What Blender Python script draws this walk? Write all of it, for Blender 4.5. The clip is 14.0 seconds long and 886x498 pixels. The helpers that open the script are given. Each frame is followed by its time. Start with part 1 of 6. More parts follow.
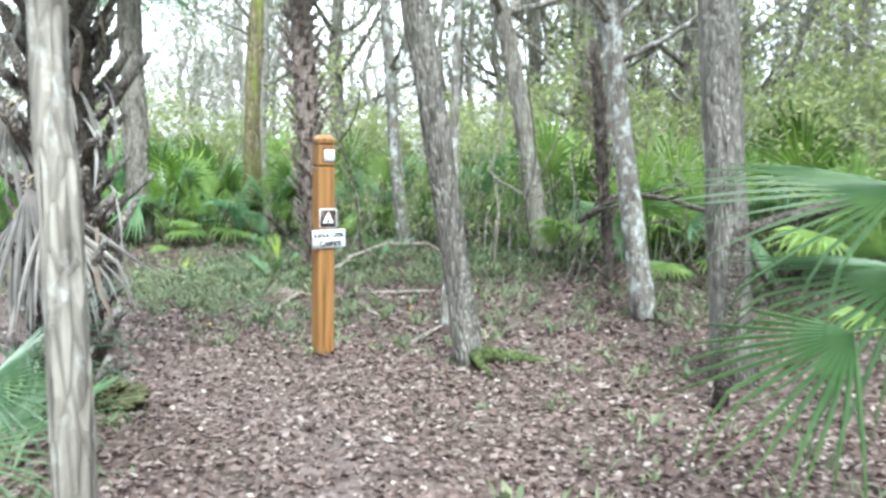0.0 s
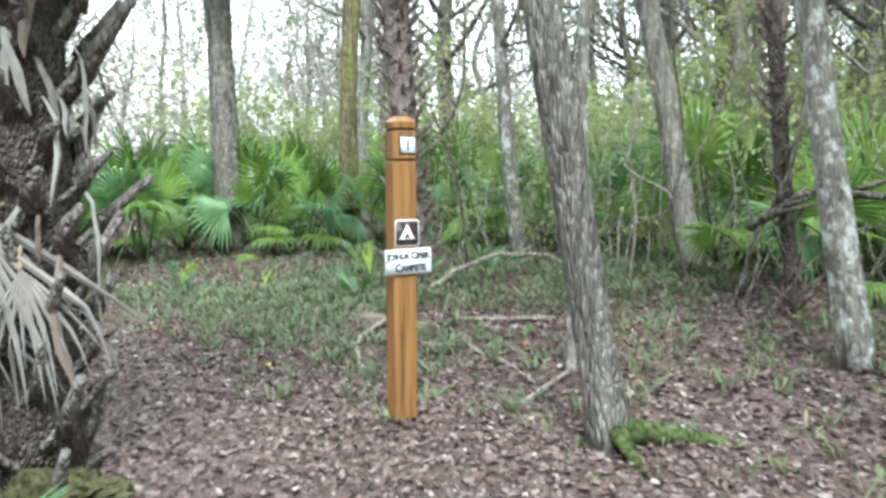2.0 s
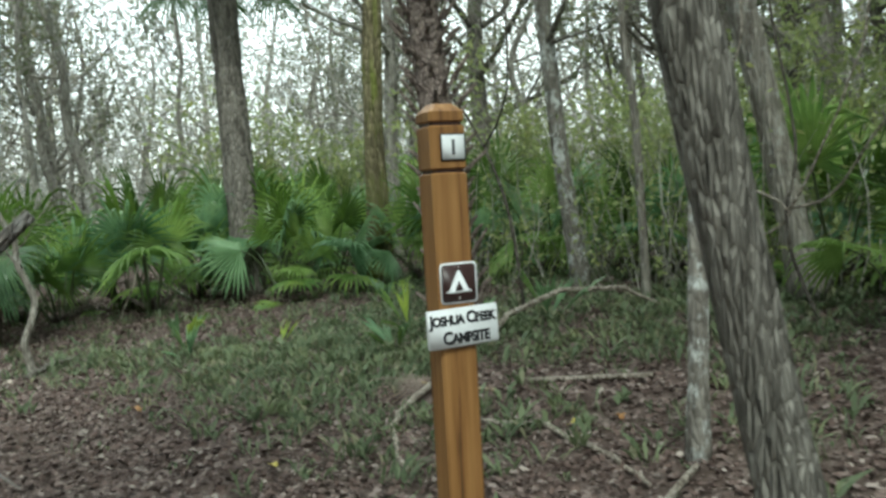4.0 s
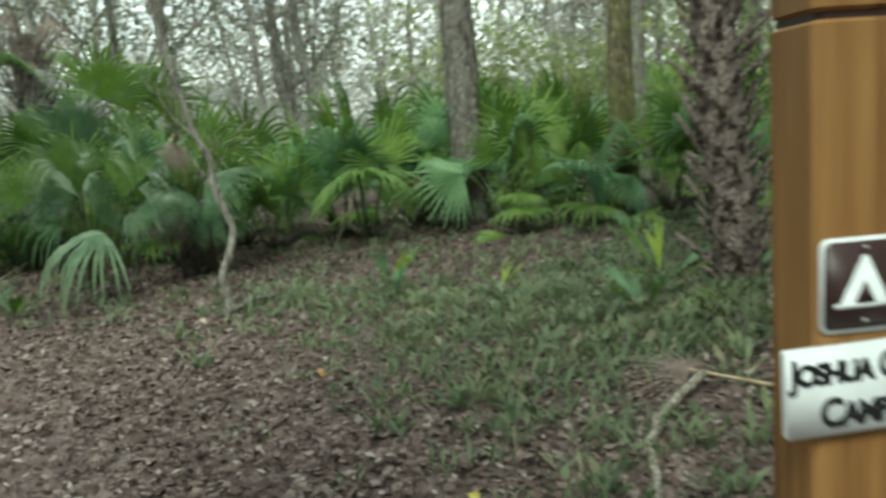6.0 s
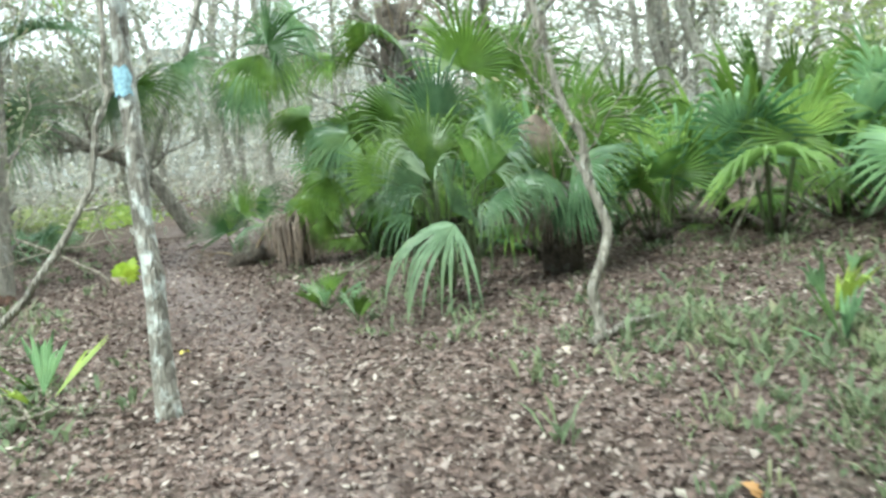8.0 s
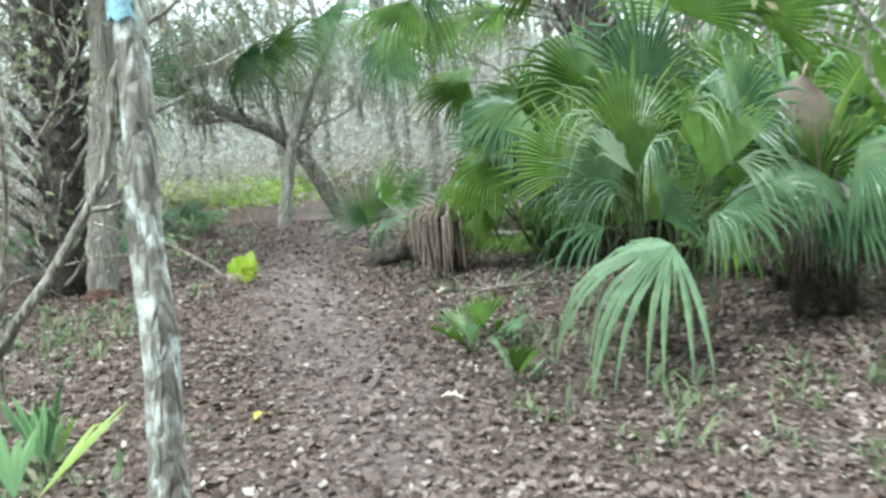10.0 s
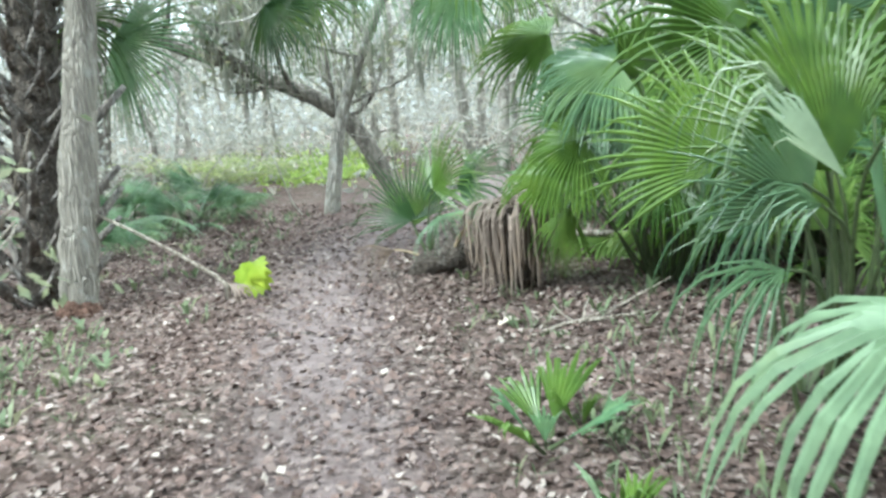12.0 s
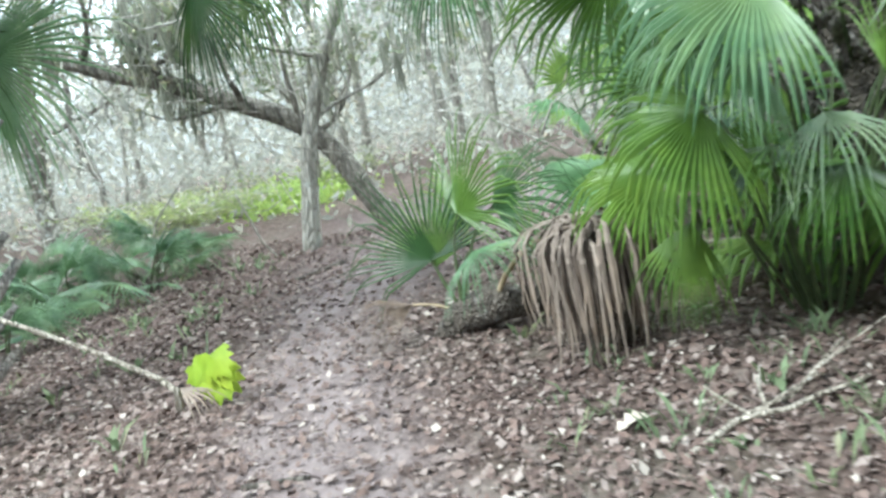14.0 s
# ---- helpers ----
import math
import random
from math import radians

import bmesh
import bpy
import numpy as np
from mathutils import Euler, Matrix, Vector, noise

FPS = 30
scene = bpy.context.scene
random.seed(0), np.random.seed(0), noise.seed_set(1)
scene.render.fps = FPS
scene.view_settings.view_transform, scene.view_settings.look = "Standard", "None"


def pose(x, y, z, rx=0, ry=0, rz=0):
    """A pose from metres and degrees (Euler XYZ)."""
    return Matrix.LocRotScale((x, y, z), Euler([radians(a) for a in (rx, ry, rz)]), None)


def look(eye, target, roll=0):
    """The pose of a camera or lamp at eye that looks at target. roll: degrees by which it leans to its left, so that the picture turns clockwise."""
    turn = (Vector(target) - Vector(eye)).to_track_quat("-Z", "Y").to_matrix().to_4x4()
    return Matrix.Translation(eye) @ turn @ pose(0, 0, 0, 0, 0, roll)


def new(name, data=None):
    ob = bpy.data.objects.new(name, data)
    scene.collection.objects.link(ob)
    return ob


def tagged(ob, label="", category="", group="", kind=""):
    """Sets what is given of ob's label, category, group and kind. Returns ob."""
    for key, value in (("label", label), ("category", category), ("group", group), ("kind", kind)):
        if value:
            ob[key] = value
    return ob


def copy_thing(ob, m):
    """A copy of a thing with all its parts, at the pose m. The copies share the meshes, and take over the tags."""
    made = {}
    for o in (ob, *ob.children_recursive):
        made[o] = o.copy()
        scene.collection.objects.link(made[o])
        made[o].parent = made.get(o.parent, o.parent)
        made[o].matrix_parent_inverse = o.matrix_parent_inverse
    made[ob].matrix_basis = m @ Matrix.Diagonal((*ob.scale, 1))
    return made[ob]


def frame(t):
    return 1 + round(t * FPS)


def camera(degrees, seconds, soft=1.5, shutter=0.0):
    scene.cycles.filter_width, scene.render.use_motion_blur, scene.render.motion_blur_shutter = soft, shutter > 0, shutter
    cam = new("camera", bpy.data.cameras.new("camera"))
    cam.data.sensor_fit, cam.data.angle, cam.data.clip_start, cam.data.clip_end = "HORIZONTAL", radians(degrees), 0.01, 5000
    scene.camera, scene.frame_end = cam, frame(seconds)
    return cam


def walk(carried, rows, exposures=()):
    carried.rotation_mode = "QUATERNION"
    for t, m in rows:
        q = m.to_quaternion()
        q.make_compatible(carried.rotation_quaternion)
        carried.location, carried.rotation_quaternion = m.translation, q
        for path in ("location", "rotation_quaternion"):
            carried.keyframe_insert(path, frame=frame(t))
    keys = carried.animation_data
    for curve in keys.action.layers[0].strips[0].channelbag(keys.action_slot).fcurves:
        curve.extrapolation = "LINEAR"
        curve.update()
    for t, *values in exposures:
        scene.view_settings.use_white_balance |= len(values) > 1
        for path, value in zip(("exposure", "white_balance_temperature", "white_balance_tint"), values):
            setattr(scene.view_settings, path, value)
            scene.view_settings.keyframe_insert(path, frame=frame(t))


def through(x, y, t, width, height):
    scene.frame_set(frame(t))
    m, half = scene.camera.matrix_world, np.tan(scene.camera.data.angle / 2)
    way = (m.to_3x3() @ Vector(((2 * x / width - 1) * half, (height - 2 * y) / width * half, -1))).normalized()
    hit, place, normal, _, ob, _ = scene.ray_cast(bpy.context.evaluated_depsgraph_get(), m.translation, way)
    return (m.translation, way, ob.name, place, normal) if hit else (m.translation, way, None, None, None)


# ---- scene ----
cam = camera(56.6, 14.0, soft=2.9, shutter=0.5)
PATH = [
    (0.0, 5.261, -3.986, 1.438, 43.96, -5.06, 0.68),
    (0.5, 4.922, -3.613, 1.431, 45.44, -6.17, 0.96),
    (1.0, 4.616, -3.235, 1.447, 48.71, -6.39, 0.53),
    (1.5, 4.27, -2.972, 1.447, 50.37, -6.31, 0.06),
    (2.0, 3.91, -2.642, 1.434, 52.23, -5.31, -0.38),
    (2.5, 3.601, -2.384, 1.418, 53.39, -3.59, -0.73),
    (2.7, 3.449, -2.278, 1.406, 53.34, -3.48, -1.24),
    (4.8, 2.009, -1.4, 1.396, 56.94, -4.05, -5.97),
    (5.0, 1.873, -1.308, 1.411, 58.67, -4.97, -6.15),
    (5.5, 1.498, -1.164, 1.355, 64.26, -6.64, -5.33),
    (6.0, 1.1, -0.979, 1.368, 71.18, -7.9, -3.97),
    (6.5, 0.661, -0.839, 1.378, 79.35, -8.97, -5.26),
    (7.0, 0.195, -0.892, 1.44, 87.04, -11.74, -6.58),
    (7.5, -0.242, -0.886, 1.418, 92.55, -9.06, -5.99),
    (8.0, -0.709, -0.911, 1.392, 96.14, -7.89, -5.37),
    (8.5, -1.211, -0.978, 1.386, 99.87, -7.49, -4.0),
    (9.0, -1.739, -1.059, 1.367, 104.23, -7.57, -3.59),
    (9.2, -1.95, -1.113, 1.34, 104.84, -7.52, -3.7),
    (11.3, -4.104, -1.572, 1.395, 112.95, -9.74, -4.87),
    (11.5, -4.253, -1.613, 1.369, 113.04, -9.52, -4.75),
    (12.0, -4.659, -1.819, 1.334, 113.61, -10.02, -4.37),
    (12.5, -5.136, -2.015, 1.295, 113.75, -9.77, -4.7),
    (13.0, -5.533, -2.286, 1.258, 113.25, -8.93, -7.51),
    (13.5, -5.932, -2.56, 1.254, 112.08, -8.72, -9.38),
    (14.0, -6.329, -2.852, 1.269, 112.06, -9.76, -11.02),
]
EXPOSURES = [(0.0, 2.48, 5530, 0), (1.0, 2.48, 5480, 1), (1.8, 2.22, 5600, 0), (2.7, 1.82, 5700, -2), (4.8, 0.66, 6000, -12), (5.4, 0.72, 6000, -13), (6.0, 1.07, 6100, -14), (6.6, 1.7, 6050, -12), (7.3, 2.18, 5860, -11), (8.0, 2.08, 5800, -10), (9.0, 1.89, 5700, -10), (11.5, 2.37, 5480, -6), (14.0, 2.42, 5480, -4)]
walk(cam, [(t, pose(x, y, z, 90 + pitch, 0, yaw) @ pose(0, 0, 0, 0, 0, roll)) for t, x, y, z, yaw, pitch, roll in PATH], EXPOSURES)

# ---- sky and sun: a bright, thinly overcast afternoon ----
world = bpy.data.worlds.new("world")
scene.world = world
world.use_nodes = True
wn = world.node_tree
sky = wn.nodes.new("ShaderNodeTexSky")
sky.sky_type = "NISHITA"
sky.sun_disc = False
sky.sun_elevation, sky.sun_rotation = radians(52), radians(-60)
sky.air_density, sky.dust_density, sky.ozone_density = 1.0, 4.0, 1.0
grey = wn.nodes.new("ShaderNodeHueSaturation")
grey.inputs["Saturation"].default_value = 0.22
wn.links.new(sky.outputs[0], grey.inputs["Color"])
wn.links.new(grey.outputs[0], wn.nodes["Background"].inputs["Color"])
wn.nodes["Background"].inputs["Strength"].default_value = SKY = 0.15
sun_data = bpy.data.lights.new("sun", "SUN")
sun_data.energy, sun_data.angle, sun_data.color = 1.7, radians(24), (1.0, 0.96, 0.9)
sun = new("sun", sun_data)
sun.matrix_world = look((0, 0, 20), (-8, 4.6, 8.2))


# ---- materials ----
def nodes_of(name, rough=0.8, spec=0.3):
    m = bpy.data.materials.new(name)
    m.use_nodes = True
    t = m.node_tree
    b = t.nodes["Principled BSDF"]
    b.inputs["Roughness"].default_value = rough
    b.inputs["Specular IOR Level"].default_value = spec
    return m, t, b


def ramp(t, fac, stops):
    r = t.nodes.new("ShaderNodeValToRGB")
    while len(r.color_ramp.elements) < len(stops):
        r.color_ramp.elements.new(0.5)
    for e, (p, c) in zip(r.color_ramp.elements, stops):
        e.position, e.color = p, (*c, 1)
    t.links.new(fac, r.inputs[0])
    return r.outputs[0]


def tex(t, scale, stretch=(1, 1, 1), detail=4, kind="noise", source="Object", rough=0.6):
    co = t.nodes.new("ShaderNodeTexCoord")
    mp = t.nodes.new("ShaderNodeMapping")
    mp.inputs["Scale"].default_value = stretch
    t.links.new(co.outputs[source], mp.inputs[0])
    if kind == "noise":
        n = t.nodes.new("ShaderNodeTexNoise")
        n.inputs["Detail"].default_value = detail
        n.inputs["Roughness"].default_value = rough
        n.inputs["Scale"].default_value = scale
        t.links.new(mp.outputs[0], n.inputs["Vector"])
        return n.outputs["Fac"]
    n = t.nodes.new("ShaderNodeTexVoronoi")
    n.feature = kind
    n.inputs["Scale"].default_value = scale
    t.links.new(mp.outputs[0], n.inputs["Vector"])
    return n.outputs["Distance"]


def mixed(t, fac, a, b, mode="MIX"):
    m = t.nodes.new("ShaderNodeMix")
    m.data_type, m.blend_type = "RGBA", mode
    for sock, val in ((m.inputs["Factor"], fac), (m.inputs["A"], a), (m.inputs["B"], b)):
        if isinstance(val, (int, float)):
            sock.default_value = val
        elif isinstance(val, tuple):
            sock.default_value = (*val, 1)
        else:
            t.links.new(val, sock)
    return m.outputs["Result"]


def bump(t, b, height, strength=0.5, dist=0.01):
    n = t.nodes.new("ShaderNodeBump")
    n.inputs["Strength"].default_value, n.inputs["Distance"].default_value = strength, dist
    t.links.new(height, n.inputs["Height"])
    t.links.new(n.outputs[0], b.inputs["Normal"])


def bark(name, dark, light, patch=None, amount=0.55, scale=14, moss=None, squeeze=0.22, plate=0.6):
    m, t, b = nodes_of(name, 0.92, 0.15)
    grain = tex(t, scale, (1, 1, squeeze), 6)
    col = ramp(t, grain, [(0.3, dark), (0.62, light)])
    ridge = tex(t, scale * 1.7, (1, 1, squeeze * 1.3), kind="DISTANCE_TO_EDGE")
    plates = ramp(t, ridge, [(0.0, (0.32, 0.3, 0.28)), (0.13, (1, 1, 1))])
    col = mixed(t, plate, col, plates, "MULTIPLY")
    if patch:
        blot = tex(t, 9.5, (1, 1, 0.7), 4, rough=0.7)
        f = ramp(t, blot, [(amount, (0, 0, 0)), (amount + 0.13, (0.75, 0.75, 0.75))])
        col = mixed(t, f, col, patch)
    if moss:
        blot2 = tex(t, 2.3, (1, 1, 0.35), 4)
        f2 = ramp(t, blot2, [(0.45, (0, 0, 0)), (0.6, (1, 1, 1))])
        col = mixed(t, f2, col, moss)
    t.links.new(col, b.inputs["Base Color"])
    both = t.nodes.new("ShaderNodeMath")
    both.operation = "MULTIPLY_ADD"
    both.inputs[1].default_value = 5.0 * plate
    t.links.new(ridge, both.inputs[0])
    t.links.new(grain, both.inputs[2])
    bump(t, b, both.outputs[0], 0.8, 0.025)
    return m


def leaf(name, dark, light, through=0.3, rough=0.45, per="object", dry=None, spec=0.35):
    m, t, b = nodes_of(name, rough, spec)
    if per == "object":
        n = t.nodes.new("ShaderNodeObjectInfo").outputs["Random"]
    else:
        n = t.nodes.new("ShaderNodeNewGeometry").outputs["Random Per Island"]
    grain = tex(t, 9, (1, 1, 1), 3)
    mid = tuple((a + c) / 2 for a, c in zip(dark, light))
    stops = [(0.0, dark), (0.5, mid), (0.95, light)]
    if dry:
        stops = [(0.0, dark), (0.45, mid), (0.85, light), (0.97, dry)]
    col = ramp(t, n, stops)
    age = tex(t, 2.6, (1, 1, 1), 3)
    faded = tuple(min(1.0, a * b + c) for a, b, c in zip(light, (1.5, 1.3, 1.1), (0.03, 0.02, 0.0)))
    col = mixed(t, ramp(t, age, [(0.5, (0, 0, 0)), (0.72, (0.5, 0.5, 0.5))]), col, faded)
    col = mixed(t, 0.3, col, ramp(t, grain, [(0.3, tuple(x * 0.72 for x in dark)), (0.7, tuple(min(1, x * 1.25) for x in light))]))
    t.links.new(col, b.inputs["Base Color"])
    tr = t.nodes.new("ShaderNodeBsdfTranslucent")
    t.links.new(col, tr.inputs["Color"])
    mx = t.nodes.new("ShaderNodeMixShader")
    mx.inputs[0].default_value = through
    out = t.nodes["Material Output"]
    t.links.new(b.outputs[0], mx.inputs[1])
    t.links.new(tr.outputs[0], mx.inputs[2])
    t.links.new(mx.outputs[0], out.inputs["Surface"])
    return m


def islands(name, stops, rough=0.85, through=0.0):
    m, t, b = nodes_of(name, rough, 0.2)
    n = t.nodes.new("ShaderNodeNewGeometry").outputs["Random Per Island"]
    col = ramp(t, n, stops)
    spots = tex(t, 60, (1, 1, 1), 2)
    col = mixed(t, 0.18, col, ramp(t, spots, [(0.35, (0.05, 0.035, 0.03)), (0.65, (0.34, 0.26, 0.22))]))
    t.links.new(col, b.inputs["Base Color"])
    return m


def plain(name, colour, rough=0.5, spec=0.4, vary=0.15, scale=30):
    m, t, b = nodes_of(name, rough, spec)
    g = tex(t, scale, (1, 1, 1), 3)
    col = ramp(t, g, [(0.3, tuple(c * (1 - vary) for c in colour)), (0.7, tuple(min(1, c * (1 + vary)) for c in colour))])
    t.links.new(col, b.inputs["Base Color"])
    return m


OAK = bark("oak_bark", (0.075, 0.067, 0.056), (0.3, 0.28, 0.245), scale=27, squeeze=0.13)
GREYBARK = bark("grey_bark", (0.075, 0.066, 0.056), (0.27, 0.245, 0.21), (0.36, 0.36, 0.33), 0.6)
PALEBARK = bark("pale_bark", (0.14, 0.12, 0.1), (0.38, 0.35, 0.3), (0.52, 0.51, 0.47), 0.55, 18, squeeze=0.12, plate=0.45)
LICHEN = bark("lichen_bark", (0.1, 0.088, 0.074), (0.3, 0.275, 0.24), (0.68, 0.7, 0.67), 0.5, 18, plate=0.3)
# Lighter copy of the grey bark, with haze and overexposure in its colour.
FARBARK = bark("haze_paled_grey_bark", (0.17, 0.155, 0.135), (0.44, 0.41, 0.36), (0.5, 0.5, 0.46), 0.55, 10)
DARKBARK = bark("dark_bark", (0.045, 0.038, 0.032), (0.17, 0.15, 0.125), (0.24, 0.24, 0.22), 0.6)
VINEBARK = bark("mossy_bark", (0.1, 0.085, 0.05), (0.3, 0.26, 0.15), None, 0.5, 12, (0.2, 0.22, 0.06))
SNAG = bark("weathered_wood", (0.16, 0.14, 0.118), (0.37, 0.335, 0.285), (0.42, 0.4, 0.36), 0.55, 22, None, 0.05)
ROT = bark("rotten_wood", (0.06, 0.035, 0.026), (0.17, 0.1, 0.075), None, 0.5, 20, None, 0.3)
STICK = bark("stick_bark", (0.2, 0.165, 0.13), (0.5, 0.44, 0.37), (0.6, 0.58, 0.53), 0.6, 20)
PALMTRUNK = bark("palm_fibre", (0.04, 0.034, 0.03), (0.18, 0.15, 0.125), (0.28, 0.255, 0.23), 0.57, 30, None, 0.4)
BOOT = bark("palm_boot", (0.075, 0.066, 0.06), (0.3, 0.265, 0.235), (0.4, 0.38, 0.36), 0.55, 22, None, 0.3)
FROND = leaf("palm_leaf", (0.03, 0.068, 0.013), (0.14, 0.23, 0.04), 0.32, 0.36, spec=0.45)
# Lighter copies of the green and blue leaves: open-sky glare in the colour.
FROND_LIT = leaf("lit_palm_leaf", (0.1, 0.2, 0.045), (0.32, 0.45, 0.13), 0.52, 0.42)
FROND_BLUE_LIT = leaf("lit_blue_palm_leaf", (0.1, 0.21, 0.1), (0.28, 0.43, 0.22), 0.5, 0.42)
FROND_BLUE = leaf("blue_palm_leaf", (0.04, 0.09, 0.043), (0.16, 0.25, 0.118), 0.28, 0.34, spec=0.5)
FROND_HANG = leaf("glaucous_palm_leaf", (0.13, 0.21, 0.12), (0.3, 0.4, 0.24), 0.3, 0.36, spec=0.4)
FROND_PALE = leaf("pale_palm_leaf", (0.12, 0.185, 0.1), (0.31, 0.38, 0.25), 0.25, 0.4)
FROND_DEAD = leaf("dead_palm_leaf", (0.075, 0.056, 0.046), (0.27, 0.215, 0.178), 0.15, 0.8, spec=0.15)
FROND_GREY = leaf("grey_palm_leaf", (0.14, 0.128, 0.118), (0.36, 0.34, 0.32), 0.12, 0.75, spec=0.15)
BOOT_PALE = bark("pale_palm_boot", (0.15, 0.115, 0.1), (0.4, 0.32, 0.28), (0.46, 0.42, 0.38), 0.6, 22, None, 0.3)
FROND_YELLOW = leaf("yellow_green_blade", (0.17, 0.25, 0.04), (0.34, 0.43, 0.08), 0.3, 0.45)
LEAF_YELLOW = leaf("yellow_leaf", (0.4, 0.33, 0.05), (0.55, 0.47, 0.1), 0.2, 0.6)
LEAF_RUST = leaf("rust_leaf", (0.25, 0.12, 0.04), (0.38, 0.2, 0.07), 0.15, 0.7)
LEAF_PALE = leaf("tan_leaf", (0.4, 0.33, 0.27), (0.58, 0.5, 0.42), 0.15, 0.75)
STALK = plain("palm_stalk", (0.065, 0.085, 0.035), 0.5, 0.4, 0.3, 20)
STALK_DRY = plain("dry_stalk", (0.36, 0.28, 0.18), 0.8, 0.2, 0.3, 20)
TREELEAF = leaf("tree_leaf", (0.1, 0.12, 0.065), (0.25, 0.275, 0.17), 0.4, 0.6, "island", (0.36, 0.31, 0.18), 0.2)
# Far leaves are paler: the haze of distance is put into their colour.
FARLEAF = leaf("hazed_far_leaf", (0.25, 0.25, 0.21), (0.52, 0.515, 0.46), 0.55, 0.7, "island", (0.46, 0.4, 0.3), 0.1)
YELLOWLEAF = leaf("yellow_green_leaf", (0.22, 0.32, 0.025), (0.38, 0.47, 0.06), 0.35, 0.45)
HERB = leaf("herb_leaf", (0.075, 0.1, 0.052), (0.2, 0.245, 0.135), 0.35, 0.55, "island", (0.3, 0.26, 0.17), 0.25)
# Yellow-green herbs with sunlight put into the leaf colour.
LAWN = leaf("sun_brightened_herb_leaf", (0.2, 0.3, 0.06), (0.42, 0.52, 0.16), 0.4, 0.5, "island", spec=0.3)
HANGMOSS = leaf("hanging_moss", (0.2, 0.2, 0.16), (0.4, 0.4, 0.33), 0.2, 0.95, "island", spec=0.05)
LITTER = islands("litter", [(0.0, (0.03, 0.018, 0.015)), (0.32, (0.074, 0.047, 0.041)), (0.5, (0.125, 0.08, 0.066)), (0.74, (0.155, 0.113, 0.1)), (0.94, (0.25, 0.2, 0.18)), (0.99, (0.4, 0.345, 0.3))])
MOSS = plain("moss", (0.06, 0.075, 0.028), 0.95, 0.1, 0.8, 26)
MOUND = plain("mossy_earth", (0.07, 0.068, 0.034), 0.95, 0.1, 0.8, 22)
TWIG = bark("twig_bark", (0.26, 0.24, 0.2), (0.52, 0.49, 0.44), None, 0.5, 8)
SHRUBLEAF = leaf("shrub_leaf", (0.17, 0.22, 0.09), (0.4, 0.45, 0.2), 0.45, 0.55, "island", (0.4, 0.4, 0.16), 0.2)
WHITE = plain("white_paint", (0.74, 0.75, 0.76), 0.45, 0.4, 0.06, 18)
INK = plain("black_ink", (0.018, 0.018, 0.02), 0.6, 0.3, 0.2)
BROWN = plain("sign_brown_groove_shade", (0.045, 0.022, 0.02), 0.4, 0.4, 0.15)
STEEL = plain("screw_steel", (0.35, 0.34, 0.32), 0.4, 0.5, 0.2)
BLUE = plain("blue_paint", (0.26, 0.4, 0.48), 0.75, 0.2, 0.4, 45)


def post_wood():
    m, t, b = nodes_of("stained_timber", 0.6, 0.35)
    grain = tex(t, 26, (1, 1, 0.045), 6)
    col = ramp(t, grain, [(0.3, (0.08, 0.036, 0.014)), (0.45, (0.24, 0.115, 0.036)), (0.7, (0.36, 0.19, 0.066))])
    wear = tex(t, 4, (1, 1, 0.5), 4)
    col = mixed(t, ramp(t, wear, [(0.45, (0, 0, 0)), (0.8, (0.5, 0.5, 0.5))]), col, (0.27, 0.13, 0.045))
    t.links.new(col, b.inputs["Base Color"])
    bump(t, b, grain, 0.35, 0.004)
    return m


def soil():
    m, t, b = nodes_of("leafy_soil", 0.95, 0.12)
    co = t.nodes.new("ShaderNodeTexCoord")
    v = t.nodes.new("ShaderNodeTexVoronoi")
    v.inputs["Scale"].default_value = 17
    t.links.new(co.outputs["Object"], v.inputs["Vector"])
    sep = t.nodes.new("ShaderNodeSeparateColor")
    t.links.new(v.outputs["Color"], sep.inputs[0])
    cells = ramp(t, sep.outputs[0], [(0.0, (0.038, 0.024, 0.02)), (0.4, (0.076, 0.052, 0.045)), (0.75, (0.14, 0.105, 0.093)), (1.0, (0.25, 0.2, 0.18))])
    fine = tex(t, 45, (1, 1, 1), 5)
    col = mixed(t, 0.45, cells, ramp(t, fine, [(0.3, (0.035, 0.024, 0.02)), (0.7, (0.2, 0.142, 0.12))]))
    wide = tex(t, 0.7, (1, 1, 1), 4)
    col = mixed(t, ramp(t, wide, [(0.45, (0, 0, 0)), (0.7, (0.4, 0.4, 0.4))]), col, (0.11, 0.105, 0.075))
    at = t.nodes.new("ShaderNodeAttribute")
    at.attribute_name = "trodden"
    trod = ramp(t, tex(t, 5, (1, 1, 1), 5), [(0.3, (0.145, 0.112, 0.108)), (0.7, (0.255, 0.208, 0.203))])
    col = mixed(t, at.outputs["Fac"], col, trod)
    t.links.new(col, b.inputs["Base Color"])
    bump(t, b, fine, 0.8, 0.03)
    return m


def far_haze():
    m, t, b = nodes_of("glowing_haze_woods", 1.0, 0.0)
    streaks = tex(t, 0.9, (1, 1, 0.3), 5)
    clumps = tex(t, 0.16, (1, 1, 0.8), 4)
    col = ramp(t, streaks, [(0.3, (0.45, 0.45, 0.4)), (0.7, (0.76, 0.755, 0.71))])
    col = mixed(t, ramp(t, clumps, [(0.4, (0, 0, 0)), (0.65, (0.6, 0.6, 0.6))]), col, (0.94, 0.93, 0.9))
    # Emission gives the backdrop the brightness of distant haze.
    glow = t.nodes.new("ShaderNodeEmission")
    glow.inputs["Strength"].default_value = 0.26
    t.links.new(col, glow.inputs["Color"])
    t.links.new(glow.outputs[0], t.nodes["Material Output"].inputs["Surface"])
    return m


TIMBER, SOIL, DISTANCE = post_wood(), soil(), far_haze()


